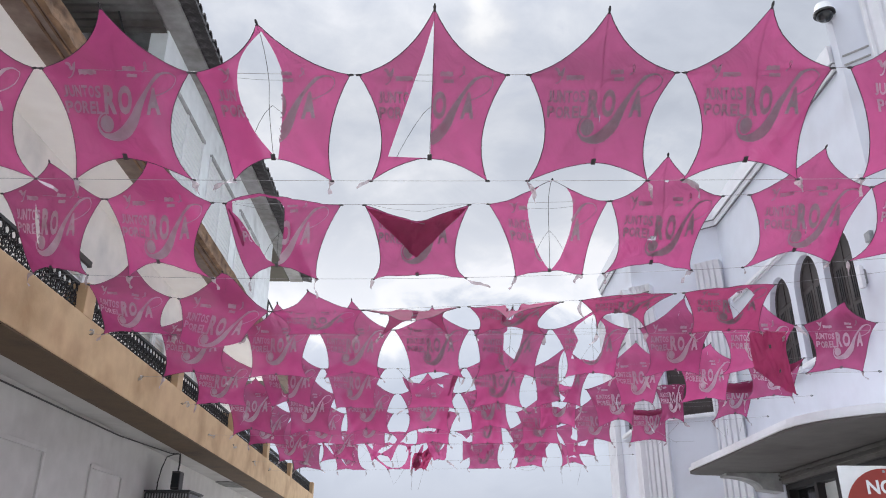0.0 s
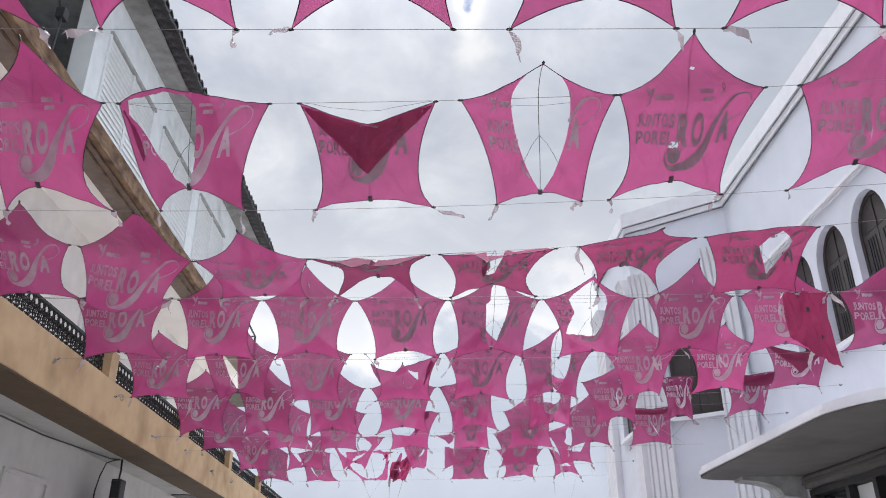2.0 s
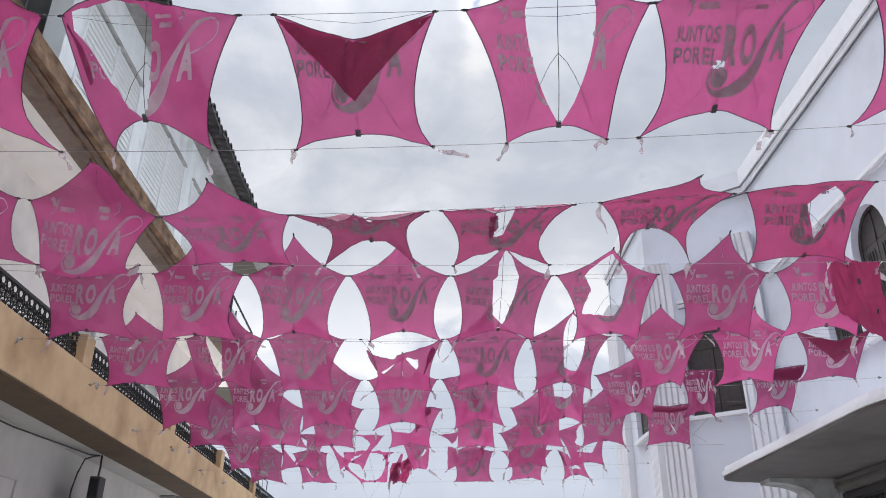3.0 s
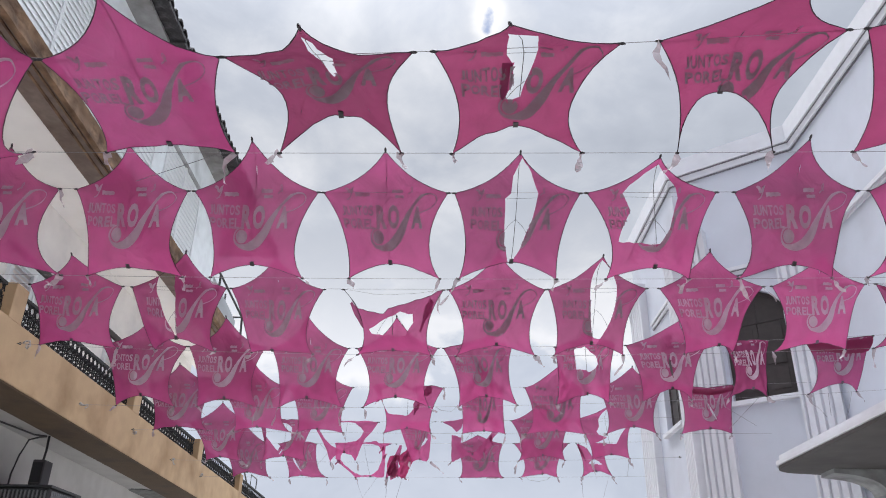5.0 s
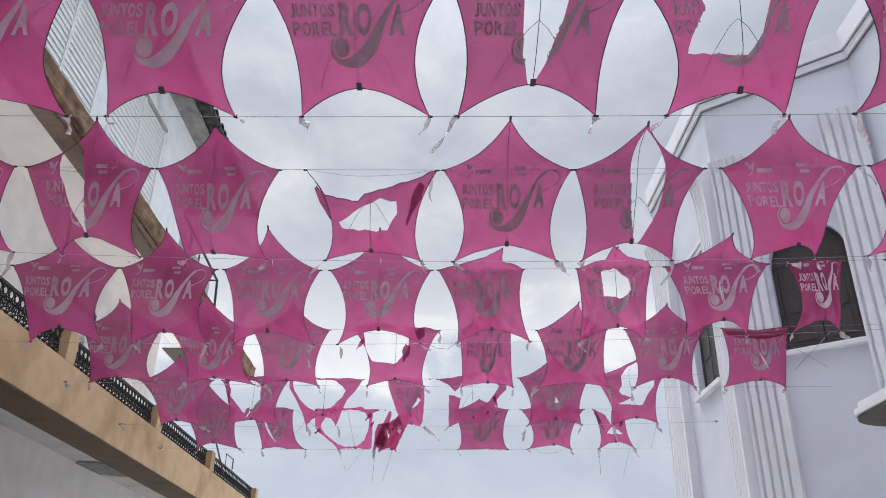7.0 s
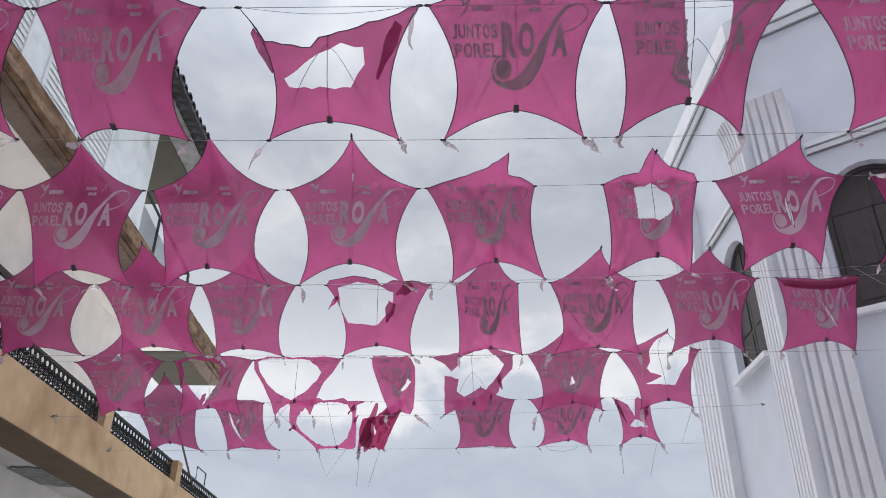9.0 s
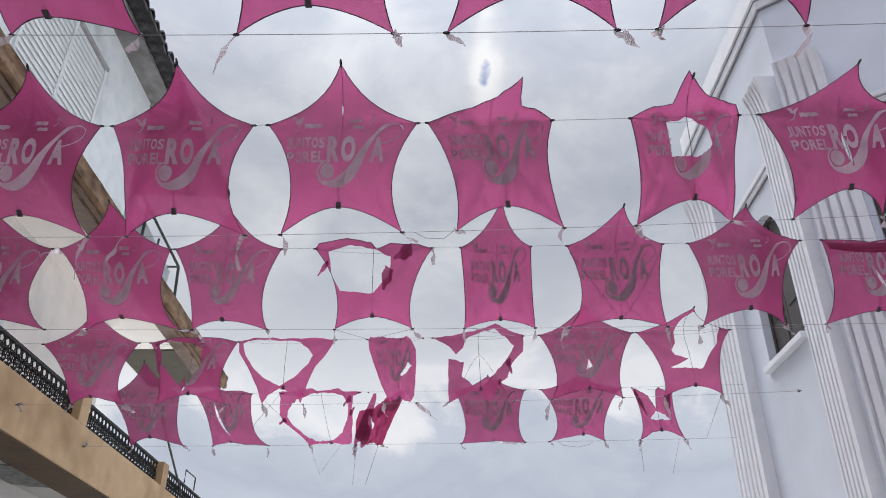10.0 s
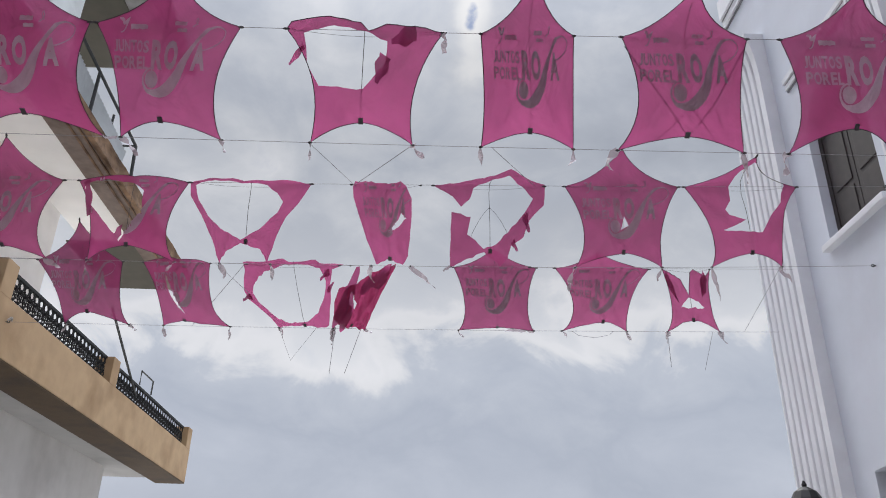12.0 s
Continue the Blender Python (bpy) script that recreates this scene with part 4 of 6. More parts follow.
    part("plate", boxes(((-0.029, -0.04, 0.06), (0.002, 0.04, 0.27))), METAL, wl)
    tagged(part("junction_box", boxes(((NX - 0.06, 9.78, 5.98), (NX + 0.002, 9.92, 6.12)), bevel=0.01), METAL), "small grey junction box on the lilac wall", "junction box")


corner_building()


def canopy():
    c = tagged(empty("canopy", (NX, 11, 3.4)), "curved white concrete canopy with stepped edge and underside coloured dark as in shade", "canopy", kind="structure")
    # plan outline with rounded outer corners
    x0, ya, yb, r = 4.42, 8.85, 14.45, 1.4

    def plan(inset):
        ps = [(NX + 0.1, ya + inset)]
        rr = r - inset
        for k in range(13):
            t = math.pi / 2 * k / 12
            ps.append((x0 + r - rr * math.sin(t), ya + r - rr * math.cos(t)))
        rb = 0.55 - inset * 0.5
        cx, cy = x0 + 0.45, yb - 0.35
        for k in range(13):
            t = math.pi / 2 * k / 12
            ps.append((cx - (0.45 - inset) * math.cos(t), cy + (0.35 - inset) * math.sin(t)))
        ps.append((NX + 0.1, yb + 0.25 - inset))
        return ps

    inv = Matrix.Translation((-NX, -11, -3.4))
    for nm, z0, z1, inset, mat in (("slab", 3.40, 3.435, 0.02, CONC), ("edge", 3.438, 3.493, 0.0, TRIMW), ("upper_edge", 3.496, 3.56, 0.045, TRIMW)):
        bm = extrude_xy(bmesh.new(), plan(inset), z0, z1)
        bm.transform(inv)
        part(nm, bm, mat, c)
    # bracket under the far end
    bm = bmesh.new()
    prof = [(0, 0), (-0.95, 0), (-0.95, -0.05)] + [(-0.9 + 0.55 * math.sin(k * math.pi / 16), -0.06 - 0.22 * (1 - math.cos(k * math.pi / 16))) for k in range(1, 9)] + [(0, -0.32)]
    fa = bm.faces.new([bm.verts.new((x, 3.05, z)) for x, z in prof])
    g = bmesh.ops.extrude_face_region(bm, geom=[fa])
    for v in g["geom"]:
        if isinstance(v, bmesh.types.BMVert):
            v.co.y = 3.4
    bmesh.ops.recalc_face_normals(bm, faces=bm.faces)
    part("bracket", bm, GREYF, c, "grey bracket under the slab")
    # dark shop window under it
    w = tagged(empty("shop_window", (NX + 0.2, 10, 0.9)), "dark glazed shop window with black frame under the canopy", "window", kind="structure")
    part("pane", boxes(((0, -4.0, 0), (0.02, 4.0, 2.29))), GLASS, w)
    for y in (-4.0, -2.4, -0.8, 0.8, 2.13, 2.86, 3.92):
        part("mullion", boxes(((-0.16, y, 0.0), (0.05, y + 0.10, 2.29))), BLACK, w)
    # added white sheet: its colour gives one pane the brightness of a reflection
    part("bright_pane", boxes(((-0.035, 2.235, 0.3), (-0.028, 2.855, 2.19))), LOUVER, w, "white sheet put in for one bright pane")
    part("head", boxes(((-0.165, -4.0, 2.2), (0.05, 4.02, 2.29))), BLACK, w)


def street_sign():
    sg = tagged(empty("traffic_sign", (3.80, 6.85, ground_z(6.85))), "square white traffic sign with a red disc on a metal pole", "sign")
    z0 = 2.155 - ground_z(6.85)
    part("pole", tube(bmesh.new(), [(0, 0.035, 0), (0, 0.035, z0 + 0.37)], 0.028, 10), METAL, sg)
    part("panel", boxes(((-0.385, -0.004, z0 - 0.385), (0.385, 0.004, z0 + 0.385)), bevel=0.002), LOUVER, sg, "white panel")
    bm = bmesh.new()
    bmesh.ops.create_cone(bm, segments=48, cap_ends=True, radius1=0.362, radius2=0.362, depth=0.004)
    bm.transform(Matrix.Translation((0, -0.008, z0)) @ Matrix.Rotation(math.pi / 2, 4, "X"))
    part("red_disc", bm, RED, sg, "dark red disc")
    cu = bpy.data.curves.new("word", "FONT")
    cu.body, cu.size, cu.align_x, cu.offset, cu.extrude = "NO", 0.155, "CENTER", 0.004, 0.001
    tmp = new("word", cu)
    bm = bmesh.new()
    me = tmp.to_mesh()
    bm.from_mesh(me)
    tmp.to_mesh_clear()
    bpy.data.objects.remove(tmp)
    bpy.data.curves.remove(cu)
    bm.transform(Matrix.Translation((-0.05, -0.013, z0 + 0.155)) @ Matrix.Rotation(math.pi / 2, 4, "X"))
    part("lettering", bm, LOUVER, sg, "white letters")
    part("bar", boxes(((-0.28, -0.014, z0 - 0.06), (0.28, -0.0105, z0 + 0.06))), LOUVER, sg, "white bar")
    for z in (-0.3, 0.3):
        part("bolt", tube(bmesh.new(), [(0, -0.018, z0 + z * 1.12), (0, 0.02, z0 + z * 1.12)], 0.012, 8), METAL, sg)


street_sign()


def street_lamp():
    lp = tagged(empty("street_lamp", (3.97, 19.0, ground_z(19))), "black iron street lamp with a pointed lantern top", "street lamp")
    h = 2.585 - ground_z(19)
    part("post", tube(bmesh.new(), [(0, 0, 0), (0, 0, 0.3), (0, 0, 0.32), (0, 0, h - 0.62)], [0.10, 0.09, 0.05, 0.04], 12), IRON, lp)
    part("lantern", tube(bmesh.new(), [(0, 0, h - 0.615), (0, 0, h - 0.56), (0, 0, h - 0.20)], [0.05, 0.09, 0.13], 8), GLASS, lp)
    part("roof", tube(bmesh.new(), [(0, 0, h - 0.198), (0, 0, h - 0.17), (0, 0, h - 0.10), (0, 0, h - 0.06)], [0.15, 0.14, 0.10, 0.035], 10), IRON, lp)
    part("finial", tube(bmesh.new(), [(0, 0, h - 0.06), (0, 0, h - 0.04), (0, 0, h - 0.02), (0, 0, h)], [0.016, 0.026, 0.016, 0.008], 8), IRON, lp)


street_lamp()


canopy()


# ---- the kites: rows of star kites, each row on an upper and a lower wire across the street ----
# row: upper wire y, its slant, lowest z, sag, where lowest; the same for the lower wire
WIRES = {
    1: ((4.38, -0.02, 4.756, 0.008, 0.33), (4.93, -0.02, 4.243, 0.0022, 0.84)),
    2: ((6.12, -0.077, 4.636, 0.0096, 1.09), (6.93, -0.09, 4.268, 0.0074, 0.78)),
    3: ((7.82, -0.03, 4.246, 0.0093, -1.88), (8.74, -0.03, 4.26, 0.0015, -0.04)),
    4: ((10.0, -0.03, 4.71, 0.0029, 0.59), (10.5, -0.03, 4.182, 0.0021, -0.15)),
    5: ((11.86, -0.01, 4.657, 0.0034, -1.82), (12.42, -0.01, 4.161, 0.0053, -0.52)),
    6: ((13.78, 0.0, 4.679, 0.0044, -2.55), (14.15, 0.0, 4.024, 0.0045, -3.24)),
    7: ((15.42, 0.0, 4.666, 0.0029, -2.62), (15.92, 0.0, 4.135, 0.0015, -3.66)),
    8: ((17.3, 0.0, 4.55, 0.0018, -7.75), (17.75, 0.0, 4.064, 0.0032, -3.5)),
    9: ((18.98, 0.0, 4.596, 0.0015, -6.73), (19.5, 0.0, 4.098, 0.0015, -6.2)),
}


def upper(row, x):
    y, s, z, a, x0 = WIRES[row][0]
    steep = 0.14 * max(0.0, -1.8 - x) if row == 3 else 0.0      # the slack wire climbs to its western hook
    return Vector((x, y + s * x, z + a * (x - x0) ** 2 + steep))


def lower(row, x):
    y, s, z, a, x0 = WIRES[row][1]
    return Vector((x, y + s * x, z + a * (x - x0) ** 2))


def bez(p0, c, p1, n):
    out = []
    for i in range(n):
        t = i / n
        out.append(((1 - t) ** 2 * p0[0] + 2 * t * (1 - t) * c[0] + t * t * p1[0], (1 - t) ** 2 * p0[1] + 2 * t * (1 - t) * c[1] + t * t * p1[1]))
    return out


def star(notch=0.215, tip=1.6, tip_u=0.0, crown=None, notch_u=0.0, waist=(0.77, 0.77)):
    """The kite's outline; wings at (-1, 1) and (1, 1), tails at (-1, 0) and (1, 0)."""
    T, WR, TR, B, TL, WL = (tip_u, tip), (1, 1), (1, 0), (notch_u, notch), (-1, 0), (-1, 1)
    if crown:
        top = ragged(crown, 0.010, 5, 0.10, False)
    elif tip > 1.05:
        top = bez(WL, (-0.30, 1.13), T, 9) + bez(T, (0.30, 1.13), WR, 9)
    else:
        top = bez(WL, (-0.5, tip + 0.04), (tip_u, tip), 9) + bez((tip_u, tip), (0.5, tip + 0.04), WR, 9)
    k = 0.35 if notch < 0.4 else 0.45
    cl, cr = 2 * waist[0] - 1, 2 * waist[1] - 1
    return top + bez(WR, (cr, 0.46), TR, 11) + bez(TR, (notch_u + k, notch), B, 8) + bez(B, (notch_u - k, notch), TL, 8) + bez(TL, (-cl, 0.46), WL, 11)


def lens(u0, v0, u1, v1, left, right, n=9):
    """A slit torn from (u0, v0) to (u1, v1), gaping by left and right."""
    a = bez((u0, v0), ((u0 + u1) / 2 - 2 * left, (v0 + v1) / 2), (u1, v1), n)
    b = bez((u1, v1), ((u0 + u1) / 2 + 2 * right, (v0 + v1) / 2), (u0, v0), n)
    return a + b


def rough(cu, cv, ru, rv, jag=0.12, seed=1, n=22):
    r = random.Random(seed)
    return [(cu + ru * math.cos(2 * math.pi * i / n) * (1 + r.uniform(-jag, jag)), cv + rv * math.sin(2 * math.pi * i / n) * (1 + r.uniform(-jag, jag))) for i in range(n)]


def ragged(pts, jag=0.02, seed=3, step=0.09, ring=True):
    """A torn hole through a few corners, with frayed edges."""
    r = random.Random(seed)
    out = []
    for (x0, y0), (x1, y1) in zip(pts, pts[1:] + (pts[:1] if ring else [])):
        n = max(1, int(math.hypot(x1 - x0, y1 - y0) / step))
        for i in range(n):
            t = i / n
            out.append((x0 + (x1 - x0) * t + (r.uniform(-jag, jag) if i else 0), y0 + (y1 - y0) * t + (r.uniform(-jag, jag) if i else 0)))
    return out


def in_poly(x, y, poly):
    hit, j = False, len(poly) - 1
    for i in range(len(poly)):
        (xi, yi), (xj, yj) = poly[i], poly[j]
        if (yi > y) != (yj > y) and x < (xj - xi) * (y - yi) / (yj - yi) + xi:
            hit = not hit
        j = i
    return hit


def glyphs(text, u0, u1, v0, v1, bold=0.022):
    """Triangles of a word, fitted into a box."""
    cu = bpy.data.curves.new("word", "FONT")
    cu.body = text
    cu.resolution_u = 3
    cu.offset = bold
    ob = new("word", cu)
    me = ob.to_mesh()
    me.calc_loop_triangles()
    P = [v.co.xy.copy() for v in me.vertices]
    T = [tuple(t.vertices) for t in me.loop_triangles]
    ob.to_mesh_clear()
    bpy.data.objects.remove(ob)
    bpy.data.curves.remove(cu)
    x0, x1, y0, y1 = min(p.x for p in P), max(p.x for p in P), min(p.y for p in P), max(p.y for p in P)
    P = [(u0 + (p.x - x0) / (x1 - x0) * (u1 - u0), v0 + (p.y - y0) / (y1 - y0) * (v1 - v0)) for p in P]
    return P, T


def strip2d(pts, widths):
    P, T = [], []
    for i, (p, w) in enumerate(zip(pts, widths)):
        a, b = pts[max(0, i - 1)], pts[min(len(pts) - 1, i + 1)]
        dx, dy = b[0] - a[0], b[1] - a[1]
        m = math.hypot(dx, dy) or 1
        nx, ny = -dy / m * w, dx / m * w
        P += [(p[0] + nx, p[1] + ny), (p[0] - nx, p[1] - ny)]
        if i:
            k = 2 * i
            T += [(k - 2, k - 1, k + 1), (k - 2, k + 1, k)]
    return P, T


def disc2d(cu, cv, ru, rv, n=20):
    P = [(cu, cv)] + [(cu + ru * math.cos(2 * math.pi * i / n), cv + rv * math.sin(2 * math.pi * i / n)) for i in range(n)]
    return P, [(0, 1 + i, 1 + (i + 1) % n) for i in range(n)]


def pieces(faces):
    """The faces in connected groups; crumbs of one or two faces are dropped."""
    groups = []
    for f in faces:
        touching = [g for g in groups if g[0] & set(f)]
        groups = [g for g in groups if not g[0] & set(f)] + [(set(f).union(*(g[0] for g in touching)), [f] + [q for g in touching for q in g[1]])]
    return [g[1] for g in groups if len(g[1]) > 2]


def print_art():
    """The printed slogan letter by letter, its ribbon and two small marks, in kite coordinates."""
    shapes = []
    for word, u0, u1, v0, v1 in (("JUNTOS", -0.755, -0.215, 0.765, 0.868), ("POREL", -0.755, -0.215, 0.63, 0.735)):
        wide = [{"J": 0.75, "E": 0.85, "L": 0.8}.get(c, 1.0) for c in word]
        a, step = u0, (u1 - u0) / sum(wide)
        for c, w in zip(word, wide):
            shapes.append(("letter", glyphs(c, a + 0.006, a + step * w - 0.006, v0, v1, 0.03)))
            a += step * w
    for c, u0, u1, v1 in (("R", -0.180, -0.005, 0.875), ("O", 0.015, 0.210, 0.875), ("A", 0.415, 0.610, 0.862)):
        shapes.append(("letter", glyphs(c, u0, u1, 0.63, v1, 0.05)))
    # ribbon: one line from the ball round the hook and up the long stroke
    shapes.append(("ribbon_ball", disc2d(-0.165, 0.548, 0.100, 0.074)))
    hook = [(-0.160, 0.622)] + [(-0.150 + 0.150 * math.cos(t), 0.540 + 0.105 * math.sin(t)) for t in [math.pi * (0.55 + 0.1 * k) for k in range(9)]]
    stroke = hook + bez((-0.13, 0.435), (0.10, 0.43), (0.25, 0.61), 12) + bez((0.25, 0.61), (0.39, 0.85), (0.57, 0.965), 11) + bez((0.57, 0.965), (0.70, 1.02), (0.80, 0.975), 6)
    loop = bez((0.80, 0.975), (0.86, 0.92), (0.76, 0.86), 8) + bez((0.76, 0.86), (0.66, 0.81), (0.50, 0.79), 8)
    n = len(stroke) - len(hook)
    swell = [0.020 + 0.046 * math.sin(math.pi * min(1.0, (k + 2) / 22)) ** 1.2 * (1 if k < 14 else max(0.25, 1 - 0.11 * (k - 13))) for k in range(n - 5)] + [0.012, 0.010, 0.008, 0.007, 0.006]
    shapes.append(("ribbon_print", strip2d(stroke, [0.005 + 0.0016 * k for k in range(len(hook))] + swell)))
    shapes.append(("ribbon_tail", strip2d(stroke[-1:] + loop[1:], [0.006] * len(loop))))
    # small worn marks, too faint to read: a curl with a bar, two bars and a tiny ribbon
    curl = bez((-0.66, 1.055), (-0.60, 1.06), (-0.60, 1.01), 5) + bez((-0.60, 1.01), (-0.58, 0.985), (-0.53, 1.07), 5) + bez((-0.53, 1.07), (-0.57, 0.90), (-0.67, 0.935), 7)
    shapes.append(("small_mark", strip2d(curl, [0.010, 0.014, 0.018, 0.020, 0.018] + [0.016] * 5 + [0.014, 0.012, 0.010, 0.008, 0.007, 0.006, 0.005])))
    shapes.append(("small_mark", strip2d([(-0.50 + 0.04 * i, 0.975 + 0.006 * (i % 2)) for i in range(7)], [0.024, 0.019, 0.022, 0.018, 0.022, 0.019, 0.014])))
    shapes.append(("small_mark", strip2d([(0.10 + 0.035 * i, 1.018 + 0.004 * (i % 2)) for i in range(6)], [0.020, 0.023, 0.019, 0.022, 0.020, 0.020])))
    shapes.append(("small_mark", strip2d([(0.15 + 0.035 * i, 0.958 + 0.003 * (i % 2)) for i in range(5)], [0.014, 0.016, 0.013, 0.016, 0.014])))
    shapes.append(("small_mark", strip2d(bez((0.36, 0.99), (0.46, 1.03), (0.42, 1.085), 6) + bez((0.42, 1.085), (0.37, 1.06), (0.46, 0.985), 6), [0.008] * 12)))
    out = []
    for key, (P, T) in shapes:
        bm = bmesh.new()
        vs = [bm.verts.new((x, y, 0)) for x, y in P]
        for t in T:
            bm.faces.new([vs[i] for i in t])
        for _ in range(2):
            wide = [e for e in bm.edges if e.calc_length() > 0.08]
            if not wide:
                break
            bmesh.ops.subdivide_edges(bm, edges=wide, cuts=1)
            bmesh.ops.triangulate(bm, faces=bm.faces)
        bm.verts.index_update()
        out.append((key, [v.co.xy.copy() for v in bm.verts], [tuple(v.index for v in f.verts) for f in bm.faces]))
        bm.free()
    return out


BOWS = {1: 0.09, 3: 0.08}      # how far the rods of a row bow towards the street
ART = print_art()
GRID = [(-1.5 + 0.068 * i + (0.034 if j % 2 else 0), 0.02 + 0.058 * j) for j in range(28) for i in range(42)]
seed_count = [0]
WHOLE = "pink nylon star kite with silver slogan print and black tips"


def kite(row, wl, wr, tl, tr, label="", tip=None, lift=0.23, fore=0.24, notch=0.215, holes=(), fold=False, sag=None, art=True,
         edge=True, tip_v=1.6, spars=True, drop=(0, 0, 0), crown=None, crumple=1.0, rags=(), outline=None, notch_u=0.0, waist=(0.77, 0.77), bow=None, ink=0.5, cloth=None):
    """A five-pointed kite between the row's wires: wing tips at x = wl, wr, tails at tl, tr; tip: x of its top point;
    waist: how far out its sides stand half way down; bow: how far its rods bend towards the street; ink: the light
    painted into its print, 0 for backlit and dark, 1 for front-lit and bright; fold: True where the top point hangs
    down in front, or the depth of a straight folded band."""
    from mathutils import geometry
    band = 0 if fold is True else float(fold)
    seed_count[0] += 1
    k = seed_count[0]
    rnd = random.Random(100 + k)
    D = Vector(drop)
    WL, WR, TL, TR = upper(row, wl), upper(row, wr), lower(row, tl) , lower(row, tr)
    WL, WR = WL + D, WR + D
    mid = (WL + WR) / 2
    rise = Vector(((tip if tip is not None else mid.x + rnd.uniform(-0.03, 0.03)) - mid.x, -fore, lift))
    nrm = (WR - WL).cross(mid - (TL + TR) / 2).normalized()      # away from the street below or towards it
    if nrm.z > 0:
        nrm = -nrm
    belly = rnd.uniform(-0.03, 0.03) if sag is None else 0.6 * sag
    bow = (BOWS.get(row, 0.16) if bow is None else bow) + rnd.uniform(-0.015, 0.015)
    amp = rnd.uniform(0.015, 0.031) * crumple
    off = Vector((rnd.uniform(0, 50), rnd.uniform(0, 50), 0))

    def warp(u, v, out=0.0):
        q = (u + 1) / 2
        if v <= 1:
            p = (TL * (1 - v) + WL * v) * (1 - q) + (TR * (1 - v) + WR * v) * q
        else:
            p = WL * (1 - q) + WR * q + rise * ((v - 1) / 0.6)
        s = max(0.0, 1 - u * u) * math.sin(math.pi * min(1.0, max(0.0, v / 1.5)))
        # folds run from the tips towards the middle
        w = noise.noise(Vector((u * 1.7, v * 2.2, 0)) + off)
        w += 0.6 * noise.noise(Vector(((u + v) * 3.4, (v - u) * 1.1, 3)) + off)
        w += 0.45 * noise.noise(Vector(((u - v) * 4.6, (v + u) * 1.3, 9)) + off)
        for n, (cu, cv) in enumerate(((-1, 1), (1, 1), (-1, 0), (1, 0))):
            d = math.hypot(u - cu, v - cv)
            if d > 0.02:
                a = math.atan2(v - cv, u - cu)
                w += 1.1 * math.sin(11 * a + off.x + n) * min(1.0, d * 5) * math.exp(-2.6 * d)
        e = max(0.2, min(1.0, 1.3 - abs(u))) * min(1.0, abs(1.65 - v) * 2)
        b = math.sin(math.pi * max(0.0, v) ** 0.72) if v <= 1 else -2.26 * (v - 1) * max(0.0, 1 - (v - 1) / 0.6)
        b *= max(0.0, 1 - 0.55 * u * u)
        return p + nrm * (bow * b + belly * s + amp * w * e + out)

    if label == WHOLE and rnd.random() < 0.55:
        # a short slit beside the spine rod
        at = rnd.choice((1.30, 1.16, 0.66))
        holes = [lens(0.012, at, 0.016, at - rnd.uniform(0.06, 0.14), 0.004, 0.006, 3)]
    if crown:
        tip_v = next(a[1] + (b[1] - a[1]) * (0 - a[0]) / (b[0] - a[0]) for a, b in zip(crown, crown[1:]) if a[0] <= 0 <= b[0] and b[0] > a[0])
    shape = ragged(outline, 0.014, k, 0.09) if outline else star(notch, 0.97 if band else 0.86 if fold else tip_v, 0.0, crown, notch_u, waist)
    pts, edges = [Vector(p) for p in shape], [(i, (i + 1) % len(shape)) for i in range(len(shape))]
    for h in holes:
        b = len(pts)
        pts += [Vector(p) for p in h]
        edges += [(b + i, b + (i + 1) % len(h)) for i in range(len(h))]
    pts += [Vector(g) for g in GRID if in_poly(*g, shape) and not any(in_poly(*g, h) for h in holes)]
    vs, es, fs, *_ = geometry.delaunay_2d_cdt(pts, edges, [], 0, 1e-5)
    keep = []
    for f in fs:
        c = sum((vs[i] for i in f), Vector((0, 0))) / 3
        if in_poly(c.x, c.y, shape) and not any(in_poly(c.x, c.y, h) for h in holes):
            keep.append(f)
    thing = empty("kite", mid)
    inv = Matrix.Translation(-mid)

    def add(name, verts, faces, mat, lab="", parent=thing):
        me = bpy.data.meshes.new(name)
        me.from_pydata([tuple(inv @ p) for p in verts], [], faces)
        me.materials.append(mat)
        me.shade_smooth()
        ob = new(name, me)
        ob.parent = parent
        if lab:
            ob["label"] = lab
        return ob

    used = sorted({i for f in keep for i in f})
    idx = {i: n for n, i in enumerate(used)}
    sail = add("sail", [warp(*vs[i]) for i in used], [tuple(idx[i] for i in f) for f in keep], cloth or PINK, "thin pink nylon sail")
    if art:
        for key, vals, tris in ART:
            keep = [t for t in tris if all(in_poly(vals[i].x, vals[i].y, shape) for i in t) and not any(in_poly(sum(vals[i].x for i in t) / 3, sum(vals[i].y for i in t) / 3, h) for h in holes)]
            lab = {"letter": "faded silver printed letter", "ribbon_print": "faded silver ribbon print", "ribbon_tail": "thin looped end of the ribbon print", "ribbon_ball": "round end of the ribbon print", "small_mark": "small pale printed mark"}[key]
            for piece in pieces(keep):
                used = sorted({i for f in piece for i in f})
                idx = {i: n for n, i in enumerate(used)}
                add(key, [warp(*vals[i], 0.017) for i in used], [tuple(idx[i] for i in f) for f in piece], MARK if key == "small_mark" else PRINT, lab, sail)["ink"] = ink

    def line(name, uv, r, mat, lab="", closed=False, out=0.0, parent=thing):
        bm = tube(bmesh.new(), [inv @ warp(u, v, out) for u, v in uv], r, 4, closed)
        return part(name, bm, mat, parent, lab)

    if not outline:
        line("edging", [p for i, p in enumerate(shape)], 0.0032, EDGING, "dark bound edge", True, parent=sail)
